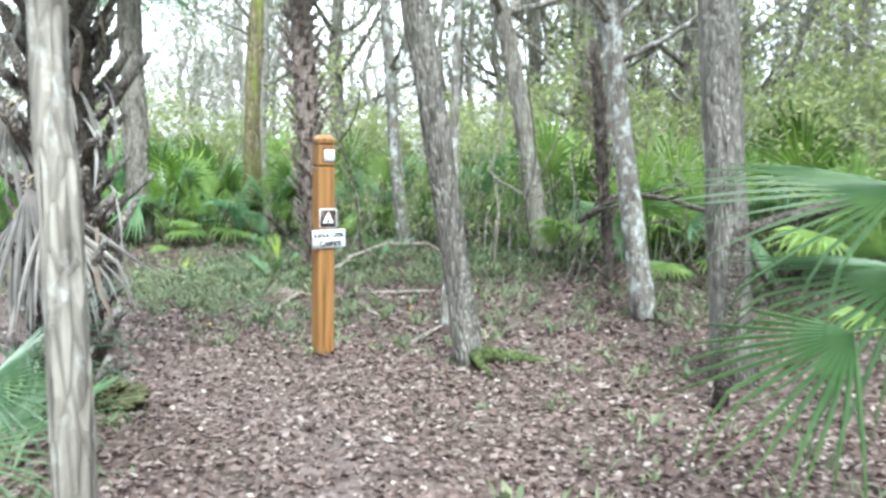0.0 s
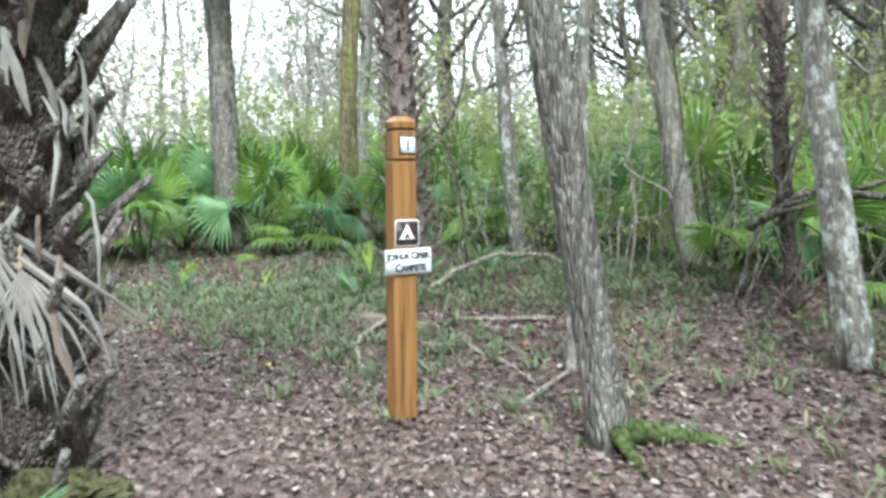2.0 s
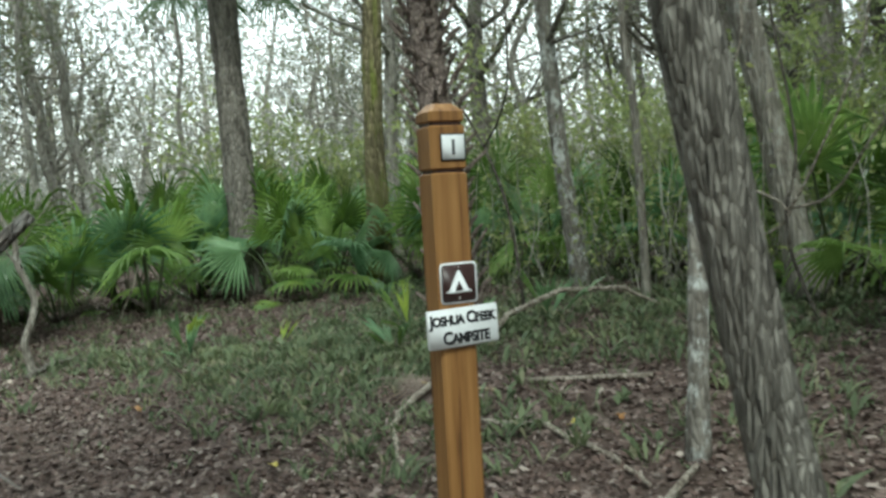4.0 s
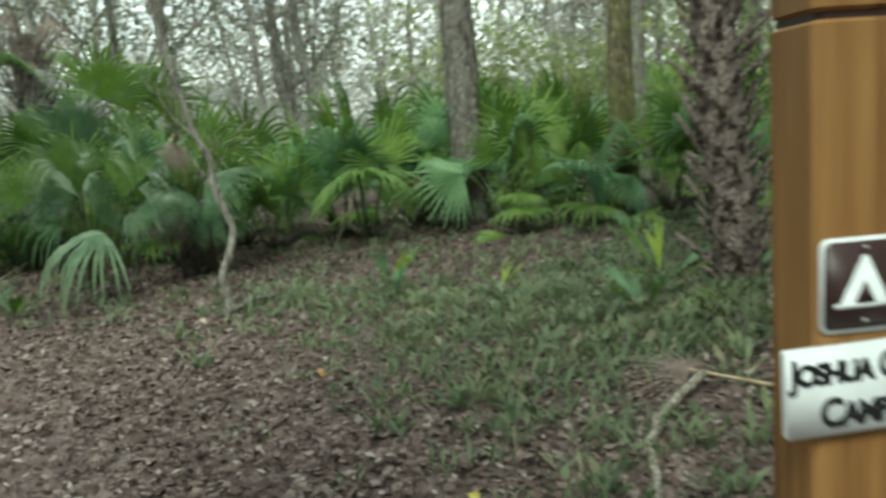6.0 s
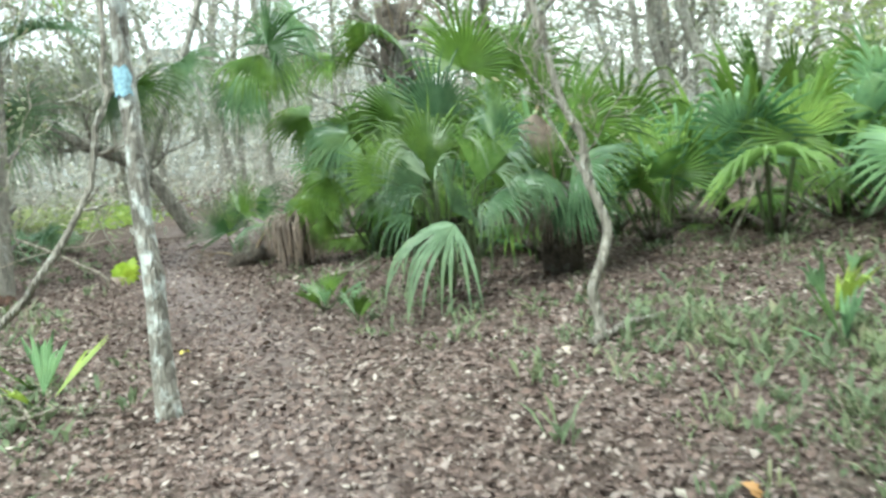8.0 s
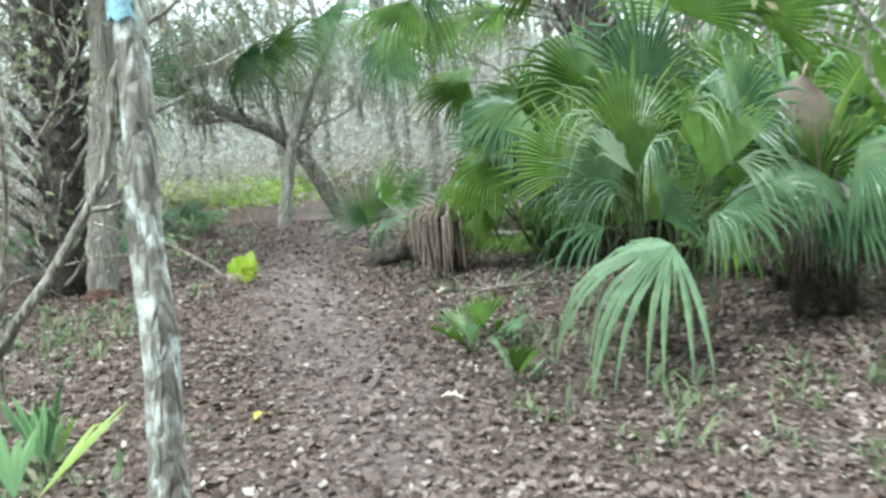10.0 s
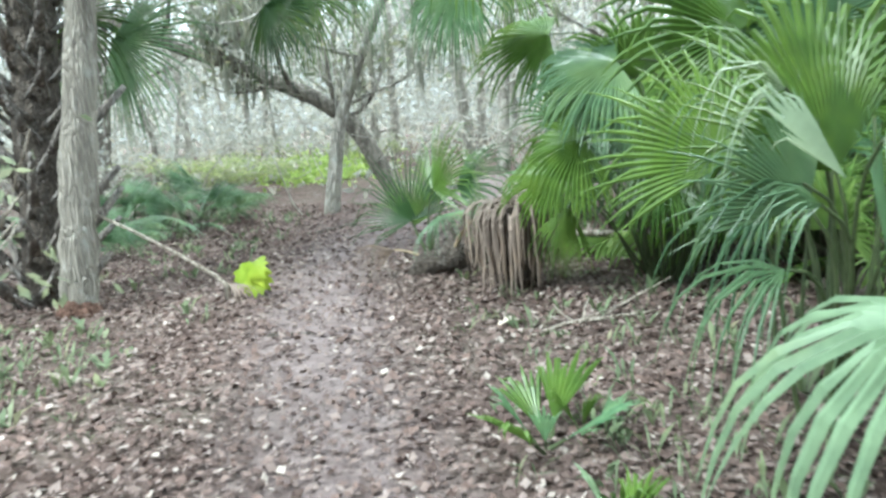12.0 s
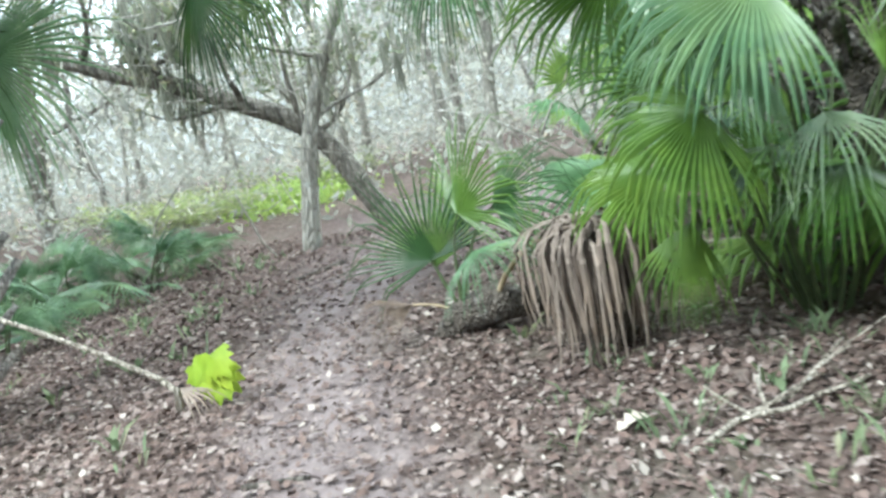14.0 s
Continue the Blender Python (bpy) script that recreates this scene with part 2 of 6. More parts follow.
# ---- mesh helpers ----
class Geo:
    """Collects vertices and faces of one mesh."""

    def __init__(self):
        self.v, self.f, self.m = [], [], []

    def face(self, pts, mat=0):
        k = len(self.v)
        self.v += [tuple(p) for p in pts]
        self.f.append(tuple(range(k, k + len(pts))))
        self.m.append(mat)

    def tube(self, pts, radii, seg=8, mat=0, rough=0.0, rng=None, caps=True):
        pts = [Vector(p) for p in pts]
        k0 = len(self.v)
        side = None
        for i, p in enumerate(pts):
            d = (pts[min(i + 1, len(pts) - 1)] - pts[max(i - 1, 0)]).normalized()
            if side is None:
                side = d.orthogonal().normalized()
            side = (side - d * side.dot(d)).normalized()
            up = d.cross(side)
            for j in range(seg):
                a = 2 * math.pi * j / seg
                r = radii[i] * (1 + (rng.uniform(-rough, rough) if rng else 0))
                self.v.append(tuple(p + side * (r * math.cos(a)) + up * (r * math.sin(a))))
        for i in range(len(pts) - 1):
            for j in range(seg):
                a, b = k0 + i * seg + j, k0 + i * seg + (j + 1) % seg
                self.f.append((a, b, b + seg, a + seg))
                self.m.append(mat)
        if caps:
            self.f.append(tuple(k0 + (len(pts) - 1) * seg + j for j in range(seg)))
            self.f.append(tuple(k0 + seg - 1 - j for j in range(seg)))
            self.m += [mat, mat]

    def mesh(self, name, mats, smooth=True):
        me = bpy.data.meshes.new(name)
        me.from_pydata(self.v, [], self.f)
        for m in mats:
            me.materials.append(m)
        me.polygons.foreach_set("material_index", self.m)
        me.polygons.foreach_set("use_smooth", [smooth] * len(self.f))
        me.update()
        return me


def part(name, geo, mats, parent, label="", smooth=True):
    me = geo if isinstance(geo, bpy.types.Mesh) else geo.mesh(name, mats if isinstance(mats, (list, tuple)) else [mats], smooth)
    ob = new(name, me)
    ob.parent = parent
    if label:
        tagged(ob, label)
    return ob


def thing(name, at, label, category, group="", kind=""):
    ob = new(name)
    ob.empty_display_size = 0.2
    ob.location = at
    return tagged(ob, label, category, group, kind)


def many(name, verts, faces, mat, label, category):
    """One mesh of very many loose pieces, from arrays of vertices and quads."""
    me = bpy.data.meshes.new(name)
    me.vertices.add(len(verts))
    me.vertices.foreach_set("co", np.asarray(verts, dtype=np.float32).ravel())
    faces = np.asarray(faces, dtype=np.int32)
    n = faces.shape[1]
    me.loops.add(faces.size)
    me.loops.foreach_set("vertex_index", faces.ravel())
    me.polygons.add(len(faces))
    me.polygons.foreach_set("loop_start", np.arange(0, faces.size, n, dtype=np.int32))
    me.update(calc_edges=True)
    me.validate()
    me.materials.append(mat)
    return tagged(new(name, me), label, category, "", "stuff")


def ground_z(x, y):
    s = np.clip((np.asarray(y, dtype=float) - 0.35) / 5.2, 0, 1)
    rise = 0.40 * s * s * (3 - 2 * s)
    return rise + 0.018 * np.sin(1.9 * x + 0.7) * np.sin(2.3 * y + 1.1) + 0.010 * np.sin(5.1 * x + y) * np.sin(4.3 * y - x)


def gz(x, y):
    return float(ground_z(x, y))


# ---- ground ----
TRAIL = ((6.0, -4.6), (1.6, -1.1), (0.2, -1.25), (-1.6, -1.35), (-4.0, -1.95), (-6.4, -2.9), (-8.6, -4.4), (-11.0, -5.7), (-13.2, -6.1), (-17, -6.0))


def trail_distance(x, y):
    best = np.full(x.shape, 99.0)
    for (x0, y0), (x1, y1) in zip(TRAIL, TRAIL[1:]):
        dx, dy = x1 - x0, y1 - y0
        t = np.clip(((x - x0) * dx + (y - y0) * dy) / (dx * dx + dy * dy), 0, 1)
        best = np.minimum(best, np.hypot(x - x0 - t * dx, y - y0 - t * dy))
    return best


def build_ground():
    fine_x = np.arange(-17.0, 8.01, 0.14)
    fine_y = np.arange(-13.0, 9.01, 0.14)
    far = np.array([0.6, 1.4, 2.6, 4.5, 8, 14, 25, 50, 110, 260, 700])
    xs = np.concatenate([fine_x[0] - far[::-1], fine_x, fine_x[-1] + far])
    ys = np.concatenate([fine_y[0] - far[::-1], fine_y, fine_y[-1] + far])
    gx, gy = np.meshgrid(xs, ys)
    z = ground_z(gx, gy)
    rough = np.random.default_rng(3).normal(0, 0.006, gx.shape)
    z = z + rough
    verts = np.stack([gx, gy, z], -1).reshape(-1, 3)
    w = len(xs)
    i, j = np.meshgrid(np.arange(w - 1), np.arange(len(ys) - 1))
    a = (j * w + i).ravel()
    ob = many("ground", verts, np.stack([a, a + 1, a + w + 1, a + w], -1), SOIL, "forest floor of brown leaf-strewn sandy soil", "ground")
    ob["kind"] = "structure"
    wide = 0.5 + np.clip((-11.0 - verts[:, 0]) * 0.3, 0, 1.6)
    worn = np.clip(1.2 - trail_distance(verts[:, 0], verts[:, 1]) / wide, 0, 0.8) * np.clip((-3.0 - verts[:, 0]) / 6, 0.35, 1)
    ob.data.attributes.new("trodden", "FLOAT", "POINT").data.foreach_set("value", worn.astype(np.float32))
    ob.data.polygons.foreach_set("use_smooth", [True] * len(ob.data.polygons))


build_ground()


# ---- the sign post ----
def rounded(w, h, r, n=5):
    pts = []
    for cx, cz, a0 in ((w / 2 - r, h / 2 - r, 0), (-w / 2 + r, h / 2 - r, 90), (-w / 2 + r, -h / 2 + r, 180), (w / 2 - r, -h / 2 + r, 270)):
        for k in range(n + 1):
            a = radians(a0 + 90 * k / n)
            pts.append((cx + r * math.cos(a), cz + r * math.sin(a)))
    return pts


def slab(outline, y0, y1):
    """A flat plate: an outline in x and z, from depth y0 to y1 (towards the viewer)."""
    g = Geo()
    n = len(outline)
    g.v = [(x, y0, z) for x, z in outline] + [(x, y1, z) for x, z in outline]
    g.f = [tuple(range(n - 1, -1, -1)), tuple(range(n, 2 * n))] + [(i, (i + 1) % n, n + (i + 1) % n, n + i) for i in range(n)]
    g.m = [0] * len(g.f)
    bm = bmesh.new()
    me = g.mesh("plate", [])
    bm.from_mesh(me)
    bmesh.ops.recalc_face_normals(bm, faces=bm.faces)
    h = Geo()
    h.v, h.f = [tuple(v.co) for v in bm.verts], [tuple(v.index for v in f.verts) for f in bm.faces]
    h.m = [0] * len(h.f)
    bm.free()
    return h


def lettering(text, size, parent, x, y, z, name, bold=0.0):
    c = bpy.data.curves.new("text", "FONT")
    c.body, c.size, c.align_x, c.extrude, c.offset = text, size, "CENTER", 0.0006, bold
    c.small_caps_scale, c.space_character = 0.8, 0.9
    for ch, fm in zip(text, c.body_format):
        fm.use_small_caps = ch.islower()
    tmp = bpy.data.objects.new("text", c)
    scene.collection.objects.link(tmp)
    me = bpy.data.meshes.new_from_object(tmp.evaluated_get(bpy.context.evaluated_depsgraph_get()))
    bpy.data.objects.remove(tmp)
    me.materials.clear()
    me.materials.append(INK)
    ob = part(name, me, INK, parent)
    ob.matrix_local = pose(x, y, z, 90, 0, 0) @ Matrix.Diagonal((1.06, 1.22, 1, 1))
    return ob


POST_W, POST_H, POST_TURN = 0.140, 1.755, 77.0


def build_post():
    post = thing("sign_post", (0.05, 0.04, gz(0.05, 0.04) - 0.02), "brown-stained square timber trail post with two routed grooves", "sign post")
    post.rotation_euler = (radians(0.6), 0, radians(POST_TURN))
    w, cut = POST_W / 2, 0.008
    rings = [(0, w), (POST_H - 0.255, w), (POST_H - 0.249, w - cut), (POST_H - 0.238, w - cut), (POST_H - 0.232, w),
             (POST_H - 0.085, w), (POST_H - 0.079, w - cut), (POST_H - 0.068, w - cut), (POST_H - 0.062, w), (POST_H - 0.03, w), (POST_H, w - 0.03)]
    g = Geo()
    ch = 0.010
    for z, r in rings:
        for sx, sy in ((1, -1), (1, 1), (-1, 1), (-1, -1)):
            a, b = (r * sx, (r - ch) * sy), ((r - ch) * sx, r * sy)
            pair = (b, a) if sx * sy < 0 else (a, b)
            g.v += [(*p, z) for p in pair]
    for i in range(len(rings) - 1):
        # Groove floors take dark brown: their shadow line is put into the colour.
        dark = 1 if rings[i][1] < w - 0.005 and rings[i + 1][1] < w - 0.005 and i < 8 else 0
        for j in range(8):
            a, b = i * 8 + j, i * 8 + (j + 1) % 8
            g.f.append((a, b, b + 8, a + 8))
            g.m.append(dark)
    g.f.append(tuple((len(rings) - 1) * 8 + j for j in range(8)))
    g.m.append(0)
    part("timber", g, [TIMBER, BROWN], post, "", False)
    f = -w - 0.004
    num = part("number_plate", slab(rounded(0.098, 0.098, 0.006), -w, f), INK, post, "white square plate with a black border and the number 1")
    part("plate_face", slab(rounded(0.088, 0.088, 0.004), f, f - 0.001), WHITE, num)
    num.location = (0.016, 0, POST_H - 0.159)
    lettering("1", 0.062, num, 0, f - 0.0016, -0.026, "numeral", 0.0016)
    icon = part("camping_sign", slab(rounded(0.146, 0.150, 0.016), -w - 0.002, f), WHITE, post, "dark brown square sign with a white tent symbol")
    icon.location = (0.008, 0, 1.105)
    part("sign_face", slab(rounded(0.132, 0.136, 0.012), f, f - 0.001), BROWN, icon)
    part("tent_symbol", slab([(-0.050, -0.036), (-0.050, -0.028), (-0.040, -0.028), (-0.004, 0.046), (0.004, 0.046), (0.040, -0.028), (0.050, -0.028), (0.050, -0.036)], f - 0.001, f - 0.002), WHITE, icon)
    part("tent_opening", slab([(-0.017, -0.028), (0.0, 0.008), (0.017, -0.028)], f - 0.002, f - 0.003), BROWN, icon)
    for z in (0.058, -0.056):
        g = Geo()
        g.tube([(0, f - 0.001, z), (0, f - 0.004, z)], [0.004, 0.0035], 10)
        part("screw", g, STEEL, icon)
    name = part("name_board", slab(rounded(0.278, 0.142, 0.006), -w - 0.003, -w - 0.015), WHITE, post, "white painted board with hand-lettered black words")
    name.location = (0.012, 0, 0.945)
    name.rotation_euler = (0, radians(-1.6), 0)
    lettering("Joshua Creek", 0.047, name, 0.0, -w - 0.0156, 0.014, "lettering", 0.0021)
    lettering("Campsite", 0.052, name, 0.010, -w - 0.0156, -0.056, "lettering", 0.0021)


build_post()


# ---- palms ----
DOWN = Vector((0, 0, -1))


def blade(g, hub, axis, normal, rng, R=0.6, n=30, spread=115, split=0.5, droop=0.5, fold=0.8, curl=0.0, mat=0, ragged=0.14):
    """A fan leaf: narrow folded segments round a hub, joined near it and free and drooping towards their tips."""
    axis = Vector(axis).normalized()
    normal = Vector(normal)
    normal = (normal - axis * normal.dot(axis)).normalized()
    side = axis.cross(normal)
    step = 2 * radians(spread) / n
    fracs = (0.0, 0.22, 0.45, 0.62, 0.78, 0.9, 1.0)
    vee = rng.uniform(0.1, 0.5) if spread > 40 else 0.0
    skew = rng.uniform(-0.25, 0.25)
    last = None
    for i in range(n):
        a = -radians(spread) + (i + 0.5) * step
        d0 = (axis * math.cos(a) + side * math.sin(a) - normal * (vee * (1 + skew * math.sin(a)) * math.sin(a) ** 2)).normalized()
        turn = side * math.cos(a) - axis * math.sin(a)
        jitter = rng.uniform(-0.16, 0.16)
        limp = rng.uniform(0.7, 2.2) if rng.random() < 0.42 else 0.0
        L = R * (rng.uniform(0.45, 0.8) if rng.random() < 0.06 else 1.0) * (0.70 + 0.30 * math.cos(a * 0.62)) * (1 + rng.uniform(-ragged, ragged * 0.5))
        own = droop * rng.uniform(0.65, 1.35)
        p = Vector(hub)
        row = []
        wmax = split * L * math.tan(step / 2) * 1.04
        for q, s in enumerate(fracs):
            if q:
                u = (s + fracs[q - 1]) / 2
                d = (d0 + DOWN * (own * (u ** 1.8 if droop > 3 else 1.25 * u ** 2.6) + limp * max(0.0, u - max(0.55, split)) * 3) + turn * (jitter * max(0.0, u - split) * 2) - normal * (curl * u)).normalized()
                p = p + d * (L * (s - fracs[q - 1]))
            else:
                d = d0
            lat = d.cross(normal)
            lat = lat.normalized() if lat.length > 1e-3 else side
            hw = s * L * math.tan(step / 2) * 1.04 if s <= split else wmax * 0.82 * max(0.04, (1 - s) / (1 - split)) ** 0.85
            hw = max(hw, 0.0012)
            up = lat.cross(d).normalized()
            k = len(g.v)
            if last and s <= split:
                g.v += [tuple(p + up * (fold * hw)), tuple(p + lat * hw)]
                row.append((last[q][2], k, k + 1))
            else:
                g.v += [tuple(p - lat * hw), tuple(p + up * (fold * hw)), tuple(p + lat * hw)]
                row.append((k, k + 1, k + 2))
        for a, b in zip(row, row[1:]):
            g.f += [(a[0], a[1], b[1], b[0]), (a[1], a[2], b[2], b[1])]
            g.m += [mat, mat]
        last = row


def petiole(g, base, hub, end_dir, r0=0.014, r1=0.007, mat=1, n=6, lift=0.0):
    base, hub = Vector(base), Vector(hub)
    L = (hub - base).length
    c1 = base.lerp(hub, 0.35) + Vector((0, 0, lift * L))
    c2 = hub - Vector(end_dir).normalized() * (0.3 * L)
    pts, rad = [], []
    for i in range(n + 1):
        t = i / n
        pts.append(base * (1 - t) ** 3 + c1 * 3 * t * (1 - t) ** 2 + c2 * 3 * t * t * (1 - t) + hub * t ** 3)
        rad.append(r0 + (r1 - r0) * t)
    g.tube(pts, rad, 5, mat, caps=False)


def frond_mesh(name, seed, elev, length, R, droop, spread, n=26, split=0.55, tilt=20, mats=None, bend=0.15, fold=0.8, curl=0.0, roll=0.0):
    """One frond with its stalk's foot at the origin, leaning out along +x."""
    rng = random.Random(seed)
    g = Geo()
    e = radians(elev)
    d = Vector((math.cos(e), 0, math.sin(e)))
    hub = d * length + Vector((bend * length * 0.4, 0, -bend * length * 0.5))
    e2 = e - radians(tilt)
    axis = Vector((math.cos(e2), 0, math.sin(e2)))
    nrm = Vector((-math.sin(e2), math.sin(radians(roll)), math.cos(e2)))
    petiole(g, (0, 0, 0), hub, axis, 0.013, 0.007, 1, 5)
    blade(g, hub, axis, nrm, rng, R, n, spread, split, droop, fold, curl)
    return g.mesh(name, mats or [FROND, STALK], False)


L, S = [FROND_LIT, STALK], [FROND_BLUE_LIT, STALK]
G, B, D, K = [FROND, STALK], [FROND_BLUE, STALK], [FROND_DEAD, STALK_DRY], [FROND_GREY, STALK_DRY]
UPRIGHT = [frond_mesh("upright_frond", 10 + i, 72 + 4 * i, 0.75 + 0.08 * i, 0.60, 0.25, 105 + 5 * i, mats=(L, S, L, G)[i], tilt=(8, 22, -4, 14)[i], roll=(20, -30, 45, -10)[i]) for i in range(4)]
ARCHING = [frond_mesh("arching_frond", 20 + i, 48 + 5 * i, 0.72, 0.58, 0.6, 115, mats=(L, S, S, L)[i], tilt=34 + 6 * i, roll=(-25, 15, 35, -10)[i]) for i in range(4)]
LOWFROND = [frond_mesh("low_frond", 30 + i, 22 + 9 * i, 0.55, 0.52, 0.8, 120, mats=(L, S, L)[i], tilt=30 + 8 * i, bend=0.3, roll=(20, -20, 5)[i]) for i in range(3)]
DEADFROND = [frond_mesh("dead_frond", 40 + i, 5 - 20 * i, 0.5, 0.5, 2.6, 95, 22, 0.35, 60, (D, D, K)[i], 0.5) for i in range(3)]
DARKFROND = [frond_mesh("dark_frond", 80 + i, 30 + 14 * i, 0.6, 0.55, 0.5 + 0.3 * (i % 2), 100, 24, 0.38, 26, B, 0.2, roll=(20, -25, 10, -15)[i]) for i in range(4)]
YELLOW_SPROUT = [frond_mesh("young_frond", 56 + i, 60 + 10 * i, 0.10, 0.42, 0.15, 12, 4, 0.7, 4, [FROND_YELLOW, STALK]) for i in range(2)]
NARROW_SPROUT = [frond_mesh("young_frond", 46 + i, 62 + 9 * i, 0.12, 0.36, 0.25, 12 + 4 * i, 4, 0.7, 6, (G, S, B)[i]) for i in range(3)]
SPROUT = [frond_mesh("young_frond", 50 + i, 62 + 8 * i, 0.14, 0.36, 0.3, 20 + 7 * i, 7, 0.74, 6, (S, G, [FROND_HANG, STALK])[i]) for i in range(3)]


def palmetto(name, x, y, size, count, seed, label, category="palmetto", group="palmetto thicket", dead=0.12, upright=0.45, z=None, dark=False):
    rng = random.Random(seed)
    base = thing(name, (x, y, gz(x, y) - 0.03 if z is None else z), label, category, group)
    base.rotation_euler = (0, 0, rng.uniform(0, 6.28))
    for i in range(count):
        u = rng.random()
        if u < dead:
            me = rng.choice(DEADFROND)
        elif u < dead + upright:
            me = rng.choice(UPRIGHT)
        else:
            me = rng.choice(ARCHING if rng.random() < 0.68 else LOWFROND)
        if dark:
            me = DARKFROND[rng.randrange(len(DARKFROND))]
        ob = part("frond", me, None, base)
        s = size * rng.uniform(0.75, 1.18)
        r = rng.uniform(0, 0.14) * size
        a = i * 2.4 + rng.uniform(-0.5, 0.5)
        ob.matrix_local = pose(r * math.cos(a), r * math.sin(a), 0, rng.uniform(-9, 9), rng.uniform(-9, 9), math.degrees(a)) @ Matrix.Diagonal((s, s, s, 1))
    g = Geo()
    for k in range(5):
        a = k * 1.26 + rng.random()
        g.tube([(0, 0, -0.05), (0.08 * math.cos(a), 0.08 * math.sin(a), 0.10 * size), (0.2 * size * math.cos(a), 0.2 * size * math.sin(a), 0.2 * size)], [0.05, 0.045, 0.02], 6)
    part("stem", g, PALMTRUNK, base)
    return base


def own_frond(parent, foot, hub, axis, normal, seed, mats, R=0.65, n=32, spread=115, split=0.5, droop=0.5, curl=0.0, lift=0.1, name="frond", fold=0.8, label="", ragged=0.12):
    """A frond in world coordinates, as a part of the palm that it grows on."""
    g = Geo()
    rng = random.Random(seed)
    o = parent.location
    f, h = Vector(foot) - o, Vector(hub) - o
    petiole(g, f, h, axis, 0.011, 0.006, 1, 7, lift)
    blade(g, h, axis, normal, rng, R, n, spread, split, droop, fold, curl, 0, ragged)
    return part(name, g, mats, parent, label, False)


def boot_mesh(seed, mat=None, fat=1.0):
    rng = random.Random(seed)
    g = Geo()
    L, w = rng.uniform(0.26, 0.46), rng.uniform(0.05, 0.075)
    for s in (-1, 1):
        pts = [(0, s * w, 0), (0.05, s * w * 0.75, 0.06), (0.09, s * w * 0.35, 0.13)]
        g.tube(pts, [0.016 * fat, 0.015 * fat, 0.012 * fat], 5, 0, 0.25, rng)
    g.tube([(0.08, 0, 0.11), (0.13, 0, 0.2), (0.19 + 0.45 * (L - 0.26), rng.uniform(-0.03, 0.03), L * 0.95)], [0.036 * fat, 0.028 * fat, 0.016 * fat], 6, 0, 0.3, rng)
    return g.mesh("boot", [mat or BOOT])


def strip_mesh(seed):
    """A dry leaf strip that hangs down a trunk from the origin."""
    rng = random.Random(seed)
    g = Geo()
    L, w = rng.uniform(0.3, 0.7), rng.uniform(0.01, 0.02)
    p, d, k = Vector((0, 0, 0)), Vector((0.7, rng.uniform(-0.3, 0.3), 0.25)), 0
    for i in range(8):
        s = i / 7
        hw = w * (0.5 + 1.2 * s) * (1 - s ** 4) + 0.002
        tw = rng.uniform(-0.25, 0.25)
        g.v += [(p.x - hw * tw, p.y - hw, p.z), (p.x + hw * 0.5, p.y, p.z), (p.x + hw * tw, p.y + hw, p.z)]
        d = (d + Vector((rng.uniform(-0.2, 0.25), rng.uniform(-0.4, 0.4), -0.6))).normalized()
        p = p + d * (L / 7)
    for i in range(7):
        b = 3 * i
        g.f += [(b, b + 1, b + 4, b + 3), (b + 1, b + 2, b + 5, b + 4)]
        g.m += [0, 0]
    return g.mesh("leaf_strip", [FROND_GREY if seed % 3 else FROND_DEAD], False)


STRIPS = [strip_mesh(90 + i) for i in range(9)]


def hang_strips(palm, centre, radius, lean, spots, seed):
    """Dry leaf strips on a palm: (angle, height) round its axis."""
    rng = random.Random(seed)
    for ang, z in spots:
        a = radians(ang)
        ob = part("leaf_strip", rng.choice(STRIPS), None, palm)
        s = rng.uniform(0.75, 1.2)
        ob.matrix_local = pose(centre[0] + lean[0] * z + radius * math.cos(a), centre[1] + lean[1] * z + radius * math.sin(a), z, 0, 0, ang + rng.uniform(-20, 20)) @ Matrix.Diagonal((s, s, s, 1))


BOOTS = [boot_mesh(60 + i) for i in range(4)]
FAT_BOOTS = [boot_mesh(110 + i, None, 1.25) for i in range(5)]
PALE_BOOTS = [boot_mesh(66 + i, BOOT_PALE) for i in range(4)]


